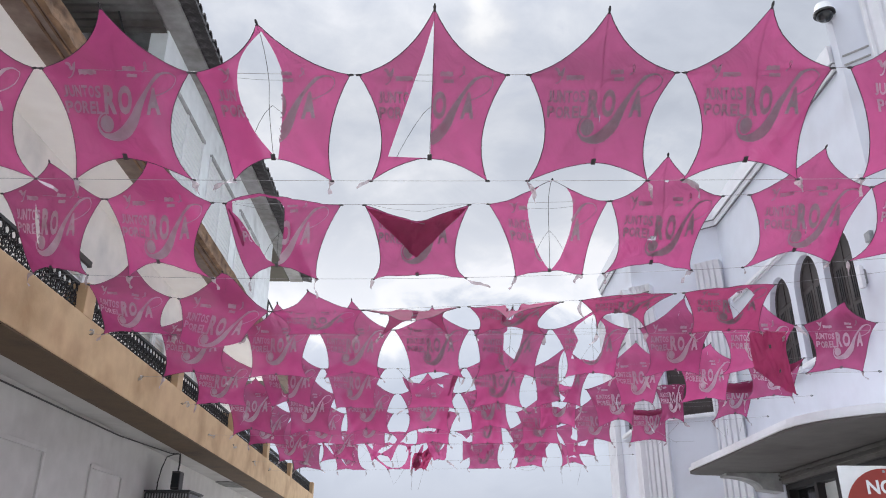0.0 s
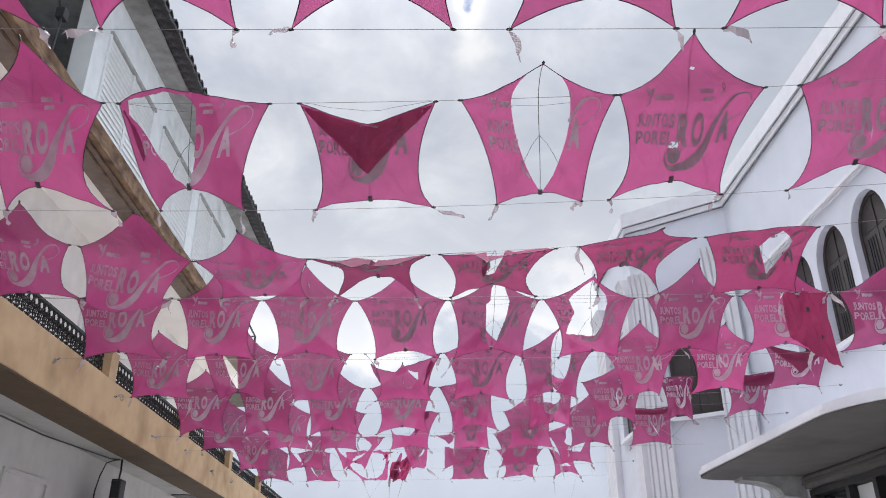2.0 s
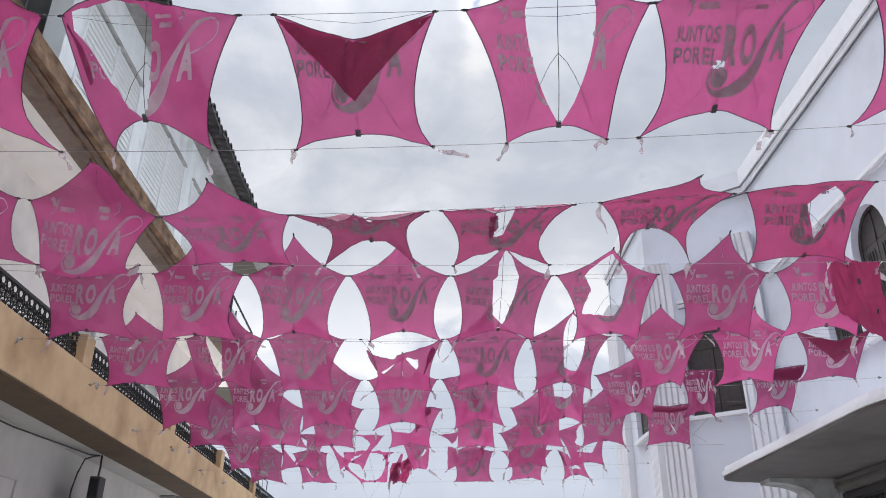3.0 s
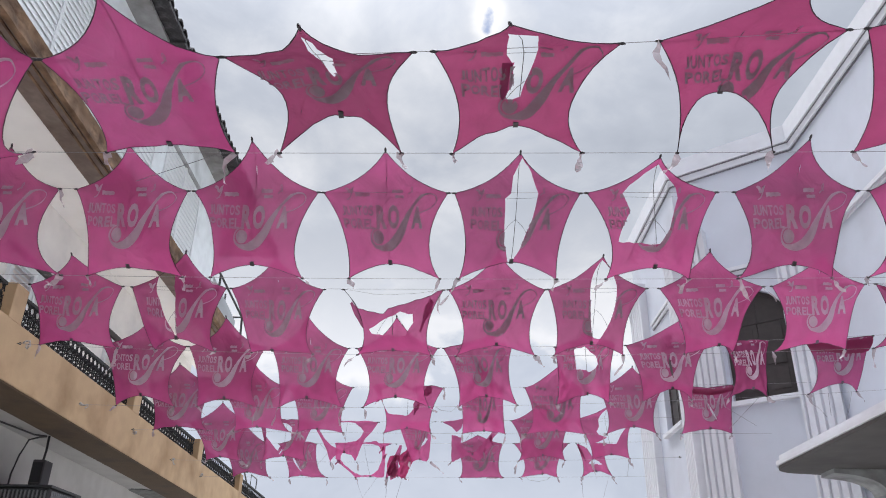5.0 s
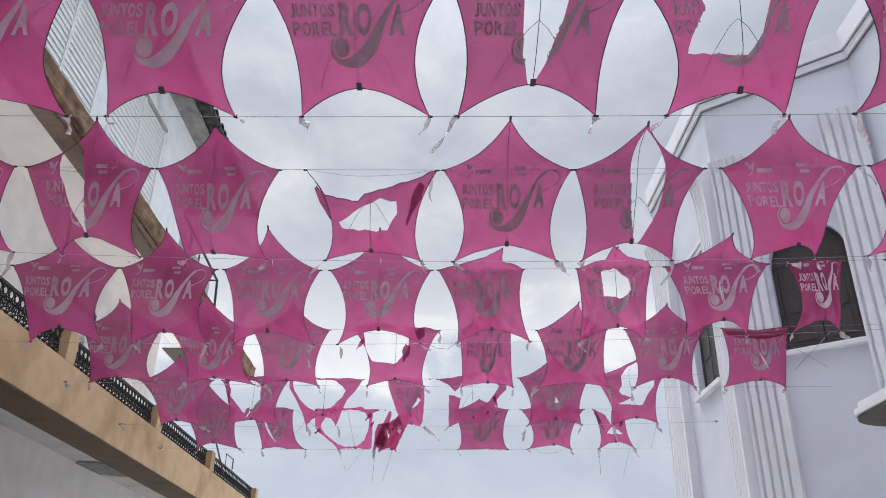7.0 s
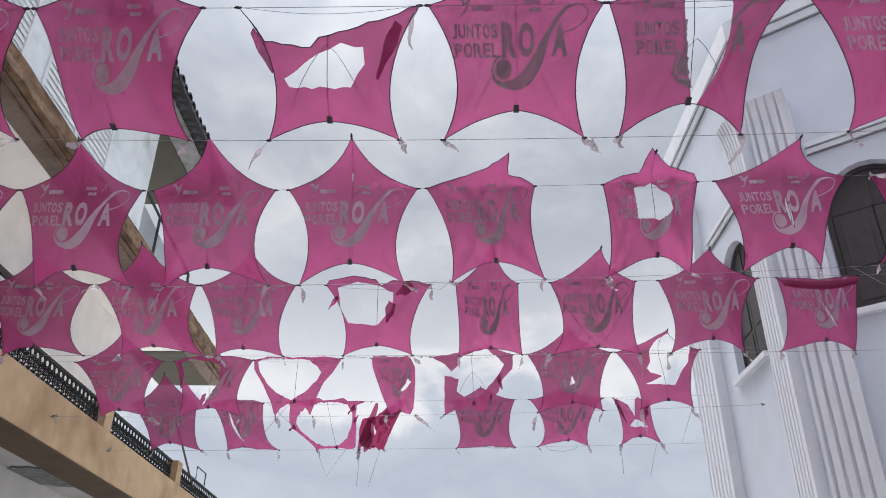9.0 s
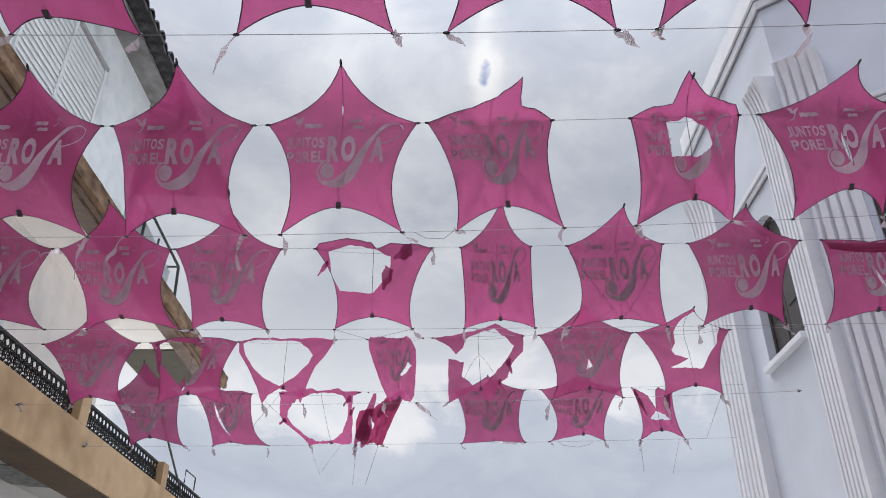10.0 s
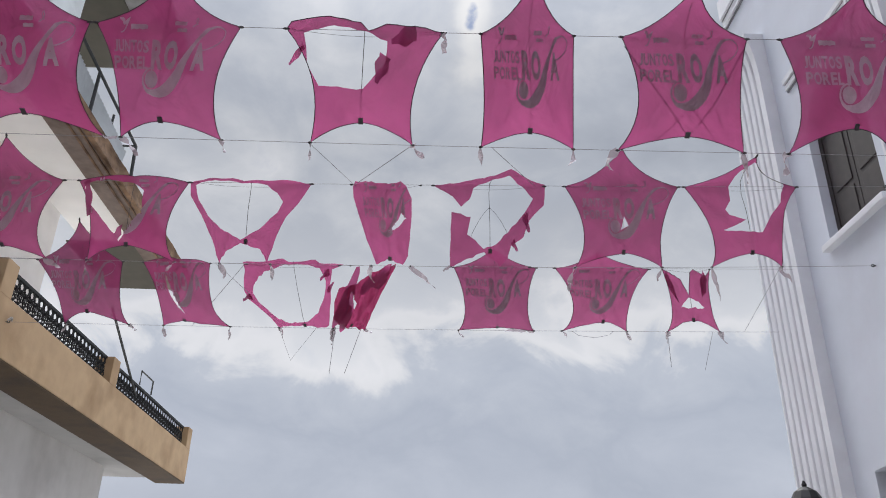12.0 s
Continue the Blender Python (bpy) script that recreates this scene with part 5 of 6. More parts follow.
    if spars:
        top = (0, 0.95) if band else (0, 0.84) if fold else (0, tip_v)
        line("spine", [(notch_u * i / 8, top[1] + (notch - top[1]) * i / 8) for i in range(9)], 0.0021, BLACK, "thin dark spine rod", out=-0.008)
        line("cross_spar", [(-1 + 0.2 * i, 1 - 0.05 * math.sin(math.pi * i / 10)) for i in range(11)], 0.0013, BLACK, out=-0.008)
        for s in ((-1, 1) if notch < 0.4 and not (row > 5 and holes) else ()):
            line("strut", [(s * 0.55 * i / 5, 0.74 - 0.5 * (i / 5) ** 1.3) for i in range(6)], 0.0016, BLACK, out=-0.006)
    if label == CROSSED:
        for s in (-1, 1):
            line("crossed_rod", [(s * 0.95 * i / 6, notch + (0.92 - notch) * i / 6) for i in range(7)], 0.0028, BLACK, "dark rod showing through the sail", out=-0.005)
            line("crossed_rod", [(s * (-0.5 + 0.9 * i / 6), 0.1 + 0.6 * i / 6) for i in range(7)], 0.0022, BLACK, out=-0.005)
    # black caps at the tips and the clip over the notch
    caps = [(-1, 1), (1, 1), (-1, 0), (1, 0)] + ([] if fold or tip_v < 1.3 else [(0, tip_v)])
    for u, v in caps:
        a, c = warp(u * 0.965, v if v < 1.2 else v - 0.03), warp(u * 1.045, v if v < 1.2 else v + 0.045)
        bm = tube(bmesh.new(), [inv @ a, inv @ (a * 0.4 + c * 0.6), inv @ c], [0.006, 0.010, 0.005], 6)
        part("tip_cap", bm, BLACK, thing)
    a, b = warp(notch_u, notch - 0.015, 0.006), warp(notch_u, notch + 0.045, 0.006)
    x = (WR - WL).normalized() * 0.015
    bm = bmesh.new()
    lo = [a - x, a + x, b + x, b - x]
    fr = [bm.verts.new(inv @ p) for p in lo] + [bm.verts.new(inv @ (p - nrm * 0.014)) for p in lo]
    for q in ((0, 1, 2, 3), (7, 6, 5, 4), (0, 4, 5, 1), (1, 5, 6, 2), (2, 6, 7, 3), (3, 7, 4, 0)):
        bm.faces.new([fr[i] for i in q])
    part("clip", bm, BLACK, thing)
    if fold:
        # the top point hangs down over the front
        F = []
        n = 8
        for i in range(n + 1):
            t = i / n
            for j in range(n + 1):
                s = -1 + 2 * j / n
                u = s * (1 - t) * 0.97
                v = 0.985 - 0.13 * (1 - abs(s)) * (1 - t) - t * 0.50 * (1 - 0.12 * math.sin(math.pi * t))
                if band:
                    u, v = s * (0.99 - 0.10 * t), 0.99 - 0.025 * (1 - s * s) - t * band * (1 + 0.12 * math.sin(2.3 * s + k))
                F.append(warp(u, v, 0.018 + 0.03 * math.sin(math.pi * t) + 0.012 * noise.noise((u * 4, v * 4, k))))
        add("flap", F, [(i * (n + 1) + j, i * (n + 1) + j + 1, (i + 1) * (n + 1) + j + 1, (i + 1) * (n + 1) + j) for i in range(n) for j in range(n)], CRIMSON, "top point folded down over the front")
    # rags of sail that hang from the torn edges: (u, v) start, (u, v) end, width, curl
    for (u0, v0), (u1, v1), wide, curl in rags:
        F, n = [], 7
        for i in range(n + 1):
            q = i / n
            u, v = u0 + (u1 - u0) * q, v0 + (v1 - v0) * q
            w = wide * (1 - 0.75 * q * q) * (1 + 0.25 * math.sin(9 * q + k))
            dx, dy = v1 - v0, u0 - u1
            m = math.hypot(dx, dy)
            for sgn in (-1, 0, 1):
                F.append(warp(u + sgn * w * dx / m, v + sgn * w * dy / m, 0.012 + curl * q * q + 0.02 * sgn * math.sin(5 * q + k)))
        add("rag", F, [(i * 3 + j, i * 3 + j + 1, i * 3 + j + 4, i * 3 + j + 3) for i in range(n) for j in (0, 1)], PINK, "torn rag of pink nylon")
    # torn plastic strips tie the tails to the lower wire
    for u, v in ((-1, 0), (1, 0), (-1, 1), (1, 1)):
        chance = rnd.random()
        if chance > (0.97 if v == 0 else 0.06):
            continue
        long = rnd.uniform(0.16, 0.34) if chance < 0.24 else rnd.uniform(0.09, 0.17)
        at = inv @ warp(u, v)
        side = Vector((rnd.uniform(-1, 1), rnd.uniform(-0.6, 0.6), rnd.uniform(-1.8, -0.3))).normalized()
        wide = rnd.uniform(0.014, 0.032)
        bm = bmesh.new()
        prev = None
        n = 7
        for i in range(n + 1):
            q = i / n
            side = (side + Vector((rnd.uniform(-0.5, 0.5), rnd.uniform(-0.4, 0.4), rnd.uniform(-0.45, 0.25)))).normalized()
            across = side.cross(Vector((math.sin(q * 3 + k), math.cos(q * 3 + k), 0.3))).normalized()
            w = wide * (0.5 + rnd.uniform(0.2, 0.9)) * (1 - 0.5 * q)
            cur = [bm.verts.new(at + across * w), bm.verts.new(at - across * w)]
            if prev:
                bm.faces.new((prev[0], prev[1], cur[1], cur[0]))
            prev = cur
            at = at + side * long / n
        part("tie", bm, TIE, thing, "torn clear plastic tie")
    lab = label or "pink nylon star kite with silver slogan print and black tips"
    return tagged(thing, lab, "kite", "kites over the street")


CROSSED = "pink star kite whose crossed rods show through"
TORN = "torn pink nylon star kite with a large hole showing its rods"
SLIT = "pink nylon star kite with a long split down the middle"

# row 1
kite(1, -3.77, -2.78, -3.79, -2.91, WHOLE, lift=0.31, waist=(0.77, 0.73), ink=0.9)
kite(1, -2.73, -1.71, -2.62, -1.77, WHOLE, tip=-2.29, lift=0.34, notch=0.23, waist=(0.76, 0.73), ink=0.3)
kite(1, -1.67, -0.61, -1.47, -0.77, SLIT, tip=-1.22, lift=0.23, holes=[lens(0.02, 1.5, 0.0, 0.23, 0.48, 0.14, 14)], notch=0.25, notch_u=-0.08, waist=(0.88, 0.85), ink=0.25)
kite(1, -0.55, 0.45, -0.49, 0.34, "pink nylon star kite with a straight-edged triangular tear", tip=-0.04, lift=0.36, holes=[[(0.0, 1.5), (0.01, 0.275), (-0.66, 0.275), (-0.62, 0.34), (-0.13, 1.18)]], notch=0.27, waist=(0.74, 0.78), ink=0.1)
kite(1, 0.6, 1.59, 0.63, 1.48, WHOLE, tip=1.12, lift=0.33, sag=0.0, notch=0.21, waist=(0.77, 0.73), ink=0.0)
kite(1, 1.65, 2.64, 1.73, 2.54, WHOLE, tip=2.2, lift=0.34, sag=0.0, notch=0.21, notch_u=-0.05, waist=(0.76, 0.74), ink=0.05)
kite(1, 2.76, 3.77, 3.0, 3.85, WHOLE, lift=0.31, waist=(0.88, 0.77), ink=0.7)
# row 2
kite(2, -4.03, -3.07, -4.06, -3.49, "pink nylon star kite with a short slit through its print", tip=-3.51, lift=0.22, holes=[lens(-0.33, 0.92, -0.25, 0.45, 0.05, 0.04, 5)], ink=1)
kite(2, -3.02, -2.04, -3.06, -2.21, WHOLE, tip=-2.6, lift=0.35, notch=0.34, notch_u=-0.07, waist=(0.77, 0.7), ink=0.7)
kite(2, -1.92, -0.87, -1.83, -1.18, "badly torn pink star kite, one half a thin strip", lift=0.0, fore=0.35, sag=0.05, crown=[(-1, 1), (-0.8, 1.14), (-0.4, 1.25), (0.1, 1.16), (0.6, 1.07), (1, 1)], holes=[ragged([(-0.87, 1.05), (-0.38, 1.19), (-0.1, 1.15), (0.05, 0.98), (0.07, 0.6), (-0.03, 0.32), (-0.5, 0.6), (-0.9, 0.91)], 0.012, 2)], rags=[((-0.95, 0.95), (-0.72, 0.62), 0.04, 0.05)], notch=0.36, notch_u=-0.05, waist=(0.98, 0.85), ink=0.8)
kite(2, -0.66, 0.26, -0.63, 0.25, "pink star kite with its top point folded down in front", fold=True, sag=0.05, notch=0.21, waist=(0.75, 0.76), ink=0.15)
kite(2, 0.43, 1.45, 0.72, 1.34, SLIT, tip=0.95, lift=0.09, sag=0.04, holes=[lens(0.0, 1.56, 0.02, 0.23, 0.37, 0.42, 14)], notch=0.23, waist=(0.84, 0.84), ink=0.5)
kite(2, 1.48, 2.42, 1.54, 2.34, "pink nylon star kite with two small square holes", tip=1.93, lift=0.28, sag=0.05, holes=[[(-0.27, 0.6), (-0.13, 0.6), (-0.11, 0.655), (-0.22, 0.655)], [(-0.03, 1.2), (0.03, 1.19), (0.05, 1.215), (-0.01, 1.225)]], notch=0.29, notch_u=-0.1, waist=(0.8, 0.71), ink=0.05)
kite(2, 2.65, 3.66, 2.81, 3.59, WHOLE, tip=3.23, lift=0.28, notch=0.33, notch_u=-0.1, waist=(0.8, 0.77), ink=0.3)
kite(2, 3.66, 4.62, 3.75, 4.5, WHOLE, ink=0.6)
# row 3: the upper wire hangs slack and these lie nearly flat
kite(3, -3.79, -2.88, -3.95, -3.13, WHOLE, lift=0.26, sag=0.05, fore=0.15, ink=0.9)
kite(3, -2.78, -1.8, -3.09, -2.25, "pink star kite lying nearly flat on a slack wire", tip=-2.3, lift=0.30, notch=0.25, sag=0.0, waist=(0.77, 0.77), fore=0.18, bow=0.28, ink=0.8)
kite(3, -1.77, -0.81, -1.77, -0.94, "pink star kite lying nearly flat on a slack wire", tip=-1.34, lift=0.09, notch=0.13, notch_u=0.06, waist=(0.78, 0.85), fore=0.36, bow=0.03, ink=0.25)
kite(3, -0.79, 0.21, -0.66, 0.11, "slack pink star kite with a frayed slit near its top", tip=-0.27, lift=-0.3, fore=0.54, notch=0.25, bow=-0.13, holes=[ragged([(-0.02, 1.5), (0.07, 1.42), (0.16, 1.0), (0.16, 0.78), (0.1, 0.72), (0.02, 0.98)], 0.01, 31)], notch_u=0.07, waist=(0.63, 0.74), ink=0, cloth=SHADED_PINK)
kite(3, 0.32, 1.3, 0.43, 1.24, "slack pink star kite with a hole below its top", tip=0.67, lift=-0.34, fore=0.54, notch=0.30, bow=0.02, holes=[ragged([(-0.1, 1.34), (0.18, 1.28), (0.12, 0.98), (-0.01, 0.71), (-0.04, 0.615), (-0.25, 0.6), (-0.13, 0.75), (-0.15, 0.88), (-0.22, 0.95)], 0.01, 32)], rags=[((-0.2, 0.9), (-0.27, 0.64), 0.06, 0.03)], notch_u=-0.06, waist=(0.81, 0.62), ink=0, cloth=SHADED_PINK)
kite(3, 1.5, 2.49, 1.83, 2.42, "slack pink star kite with its lower edge pulled aside", tip=2.05, lift=-0.14, fore=0.55, notch=0.53, notch_u=-0.25, bow=-0.03, waist=(0.83, 0.6), ink=0, cloth=SHADED_PINK)
kite(3, 2.59, 3.56, 2.91, 3.72, "slack pink star kite torn open beside its middle", tip=3.3, lift=0.0, fore=0.3, holes=[ragged([(-0.06, 0.85), (0.37, 1.0), (0.58, 0.85), (0.1, 0.45)], 0.02, 5)], waist=(0.88, 0.77), tip_v=1.08, ink=0, cloth=SHADED_PINK)
kite(3, 3.60, 4.04, 3.58, 4.01, "limp crimson kite hanging upside down from its lower wire", art=False, spars=False, sag=0.03, bow=0.0, crumple=2.0, drop=(0, 1.0, -1.0), cloth=CRIMSON, outline=[(-1, 0), (0, -0.01), (1, 0), (0.86, 0.27), (0.9, 0.54), (1.0, 1.0), (0.55, 0.93), (0.15, 0.85), (-0.25, 0.75), (-0.7, 0.62), (-0.95, 0.56), (-1.04, 0.3)])
# row 4
kite(4, -3.78, -2.75, -3.8, -2.83, WHOLE, tip=-3.1, lift=0.24, waist=(0.77, 0.74), ink=0.77)
kite(4, -2.61, -1.69, -2.6, -1.8, WHOLE, tip=-2.15, lift=0.28, notch=0.16, waist=(0.77, 0.8), ink=0.74)
kite(4, -1.64, -0.63, -1.56, -0.79, WHOLE, tip=-1.16, lift=0.33, notch=0.21, waist=(0.72, 0.78), ink=0.58)
kite(4, -0.59, 0.41, -0.4, 0.35, WHOLE, tip=-0.09, lift=0.24, notch=0.24, waist=(0.79, 0.74), ink=0.13)
kite(4, 0.46, 1.46, 0.51, 1.31, SLIT, tip=0.97, lift=0.22, holes=[ragged([(0.04, 1.52), (-0.08, 1.25), (-0.1, 1.0), (-0.19, 0.95), (-0.17, 0.5), (-0.04, 0.23), (0.12, 0.42), (0.28, 0.75), (0.33, 1.0), (0.2, 1.3)], 0.008, 33)], notch=0.27, waist=(0.84, 0.84), ink=0.09)
kite(4, 1.51, 2.53, 1.72, 2.39, TORN, tip=2.05, lift=0.18, holes=[ragged([(0.02, 1.46), (-0.16, 1.30), (-0.36, 1.12), (-0.45, 1.0), (-0.36, 0.82), (-0.5, 0.68), (-0.62, 0.53), (-0.64, 0.49), (0.13, 0.48), (0.29, 0.63), (0.40, 0.95), (0.36, 1.08), (0.18, 1.28)], 0.008, 7)], notch=0.2, notch_u=0.06, waist=(0.77, 0.83), ink=0.3)
kite(4, 2.67, 3.63, 2.79, 3.55, WHOLE, tip=3.23, lift=0.34, notch=0.22, waist=(0.79, 0.77), ink=0.58)
kite(4, 3.72, 4.72, 3.84, 4.66, WHOLE, tip=4.17, lift=0.38, notch=0.27, ink=0.77)
kite(4, 4.83, 5.79, 4.99, 5.75, WHOLE, ink=0.77)
# row 5
kite(5, -3.83, -2.88, -3.88, -3.05, WHOLE, waist=(0.77, 0.84), ink=0.77)
kite(5, -2.78, -1.82, -2.64, -2.01, SLIT, tip=-2.21, lift=0.28, holes=[ragged([(-0.30, 1.32), (-0.50, 1.13), (-0.50, 0.92), (-0.32, 0.62), (-0.14, 0.40), (-0.06, 0.25), (-0.05, 0.5), (-0.08, 0.9), (-0.17, 1.2)], 0.008, 41)], notch=0.3, notch_u=-0.09, waist=(0.98, 0.82), ink=0.77)
kite(5, -1.77, -0.83, -1.62, -0.98, WHOLE, tip=-1.31, lift=0.23, notch=0.12, notch_u=-0.22, waist=(0.88, 0.75), ink=0.64)
kite(5, -0.63, 0.38, -0.51, 0.26, "ragged pink star kite whose top is torn away", art=False, sag=0.06, crown=[(-1, 1), (-0.75, 0.76), (-0.2, 0.72), (-0.1, 0.79), (0.35, 0.86), (1, 1)], holes=[ragged([(-0.55, 0.5), (-0.1, 0.68), (0.15, 0.75), (0.42, 0.72), (0.45, 0.6), (0.3, 0.44), (-0.5, 0.44)], 0.012, 4)], rags=[((-0.88, 0.84), (-0.66, 0.55), 0.05, 0.04), ((0.8, 0.88), (0.62, 0.5), 0.07, 0.04)], notch=0.18, waist=(0.67, 0.78), ink=0.26)
kite(5, 0.43, 1.41, 0.52, 1.35, WHOLE, tip=0.93, lift=0.3, notch=0.24, waist=(0.74, 0.74), ink=0.09)
kite(5, 1.44, 2.43, 1.55, 2.27, SLIT, tip=1.97, lift=0.25, holes=[lens(0.0, 1.52, 0.0, 0.23, 0.14, 0.42, 14)], notch=0.28, notch_u=-0.06, waist=(0.89, 0.73), ink=0.13)
kite(5, 2.56, 3.61, 2.91, 3.41, WHOLE, tip=3.04, lift=0.29, notch=0.2, notch_u=0.22, waist=(0.82, 0.76), ink=0.84)
kite(5, 3.7, 4.64, 3.84, 4.6, WHOLE, waist=(0.75, 0.77), ink=0.77)
kite(5, 4.75, 5.7, 4.9, 5.66, "pink star kite with its top point folded down in front", fold=True, sag=0.05, ink=0.77)
# row 6
kite(6, -3.83, -2.78, -3.66, -2.94, WHOLE, tip=-3.22, lift=0.23, ink=0.89)
kite(6, -2.75, -1.81, -2.65, -1.9, WHOLE, tip=-2.28, lift=0.3, notch=0.19, waist=(0.79, 0.78), ink=0.96)
kite(6, -1.73, -0.78, -1.64, -0.84, WHOLE, tip=-1.29, lift=0.34, notch=0.2, notch_u=-0.07, waist=(0.84, 0.74), ink=0.67)
kite(6, -0.68, 0.32, -0.6, 0.22, "pink nylon star kite with a tiny slit near its top", tip=-0.19, lift=0.32, holes=[lens(0.0, 1.22, 0.0, 1.06, 0.01, 0.01, 4)], notch=0.23, waist=(0.71, 0.76), ink=0.82)
kite(6, 0.39, 1.23, 0.59, 1.32, "crumpled pink star kite with its top point pulled aside", tip=0.82, lift=0.06, fore=0.42, sag=0.06, crumple=2.2, crown=[(-1, 1), (-0.5, 1.14), (0.1, 1.32), (0.44, 1.54), (0.48, 1.2), (0.78, 1.12), (1, 1)], notch=0.21, waist=(0.81, 0.8), ink=0.4)
kite(6, 1.76, 2.5, 1.81, 2.46, "crumpled pink star kite with a hole in its middle", tip=2.1, lift=0.05, fore=0.4, crumple=2.4, crown=[(-1, 1), (-0.6, 1.15), (-0.22, 1.2), (-0.1, 1.6), (0.3, 1.3), (0.9, 1.15), (1, 1)], holes=[ragged([(-0.3, 0.62), (-0.35, 0.95), (0, 1.0), (0.35, 0.85), (0.42, 0.72), (0.1, 0.6)], 0.02, 9)], notch=0.22, notch_u=0.05, waist=(0.93, 0.9), ink=0.67)
kite(6, 2.64, 3.67, 2.88, 3.5, "pink nylon star kite with a slit through its print", tip=3.27, lift=0.22, holes=[lens(0.02, 0.8, 0.06, 0.45, 0.05, 0.02, 5)], notch=0.26, notch_u=0.06, waist=(0.88, 0.75), ink=0.92)
kite(6, 3.86, 4.42, 3.97, 4.44, "narrow crumpled pink kite twisted on its wire", tip=4.1, lift=0.1, fore=0.2, tip_v=1.06, crumple=2.4, sag=0.08, ink=0.96)
kite(6, 4.86, 5.74, 4.97, 5.58, "pink star kite with its top folded down in a straight band", fold=0.21, sag=0.04, notch=0.25, ink=0.44)
# row 7
kite(7, -3.81, -2.86, -3.8, -3.01, WHOLE, ink=0.74)
kite(7, -2.79, -1.84, -2.64, -1.82, WHOLE, tip=-2.35, lift=0.32, notch=0.22, waist=(0.66, 0.8), ink=0.82)
kite(7, -1.8, -0.89, -1.71, -1.05, WHOLE, tip=-1.3, lift=0.23, notch=0.18, notch_u=-0.07, waist=(0.78, 0.8), ink=0.7)
kite(7, -0.6, 0.4, -0.46, 0.22, TORN, art=False, crown=[(-1, 1), (-0.93, 1.08), (-0.45, 1.15), (-0.05, 1.09), (0.05, 1.0), (0.28, 1.08), (0.67, 1.06), (1, 1)], holes=[ragged([(-0.78, 0.97), (-0.4, 1.05), (0, 1.0), (0.3, 0.92), (0.3, 0.73), (0.02, 0.52), (-0.65, 0.53), (-0.79, 0.71)], 0.012, 11)], rags=[((0.3, 0.8), (0.22, 0.58), 0.1, 0.05), ((-0.8, 0.86), (-1.04, 0.7), 0.03, 0.04), ((0.66, 1.0), (0.36, 0.92), 0.09, 0.06)], notch=0.22, waist=(0.73, 0.79), ink=0.6)
kite(7, 0.64, 1.24, 0.68, 1.3, "narrow bowed pink star kite on its spine rod", tip=0.99, lift=0.32, sag=0.1, notch=0.17, waist=(0.95, 0.94), ink=0.1)
kite(7, 1.55, 2.37, 1.6, 2.46, CROSSED, tip=2.02, lift=0.24, notch=0.16, waist=(0.76, 0.83), ink=0.15)
kite(7, 2.59, 3.55, 2.77, 3.5, WHOLE, tip=3.05, lift=0.21, notch=0.26, waist=(0.84, 0.68), ink=0.74)
kite(7, 3.74, 4.53, 3.86, 4.59, "pink star kite with a narrow folded top and a slit", fold=0.09, holes=[lens(-0.05, 0.72, 0.25, 0.40, 0.06, 0.02, 5)], waist=(0.9, 0.85), ink=0.51)
# row 8
kite(8, -3.75, -2.74, -3.51, -2.95, WHOLE, tip=-3.18, lift=0.27, waist=(0.67, 0.76), ink=0.66)
kite(8, -2.61, -1.69, -2.6, -1.85, "shredded pink kite with one whole corner remaining", tip_v=1.07, holes=[ragged([(-0.9, 0.95), (-0.5, 1.03), (0, 0.98), (0.2, 0.9), (0.25, 0.65), (0, 0.45), (-0.15, 0.3), (-0.5, 0.55), (-0.85, 0.8)], 0.02, 13)], rags=[((-0.85, 1.0), (-0.72, 0.62), 0.08, 0.08), ((-0.2, 0.36), (-0.05, 0.52), 0.06, 0.04)], notch=0.25, ink=0.58)
kite(8, -1.68, -0.66, -1.46, -1.02, "pink kite torn out to a heart-shaped hole", art=False, notch=0.28, tip_v=1.03, outline=[(-1, 1), (-0.7, 1.07), (-0.3, 1.08), (-0.12, 1.03), (0.1, 1.05), (0.5, 1.06), (1, 1), (0.94, 0.76), (0.82, 0.6), (0.8, 0.3), (0.85, 0.02), (0.45, 0.2), (-0.15, 0.27), (-0.55, 0.18), (-1, 0), (-0.95, 0.3), (-1.0, 0.6), (-1.08, 0.84)], holes=[ragged([(-0.92, 0.97), (-0.7, 1.03), (-0.36, 1.04), (-0.155, 0.995), (0.08, 1.0), (0.28, 0.98), (0.49, 0.89), (0.64, 0.78), (0.6, 0.65), (0.31, 0.45), (-0.16, 0.31), (-0.64, 0.45), (-0.87, 0.6), (-0.96, 0.79)], 0.008, 14)], bow=0.05, ink=0.62)
kite(8, -0.32, 0.27, -0.14, 0.2, "narrow curled pink kite with a small hole", sag=0.1, notch=0.1, tip_v=1.03, crumple=1.8, outline=[(-0.97, 0.98), (-0.88, 1.06), (-0.21, 1.04), (0.08, 1.03), (0.43, 1.07), (0.58, 1.0), (0.77, 0.85), (0.83, 0.55), (0.83, 0.14), (0.62, 0.02), (-0.05, 0.1), (-0.73, 0.03), (-0.9, 0.34), (-1.0, 0.65), (-1.03, 0.85)], holes=[ragged([(0.46, 0.69), (0.26, 0.57), (-0.08, 0.46), (0.28, 0.5), (0.65, 0.61)], 0.02, 15)], bow=0.05, ink=0.3)
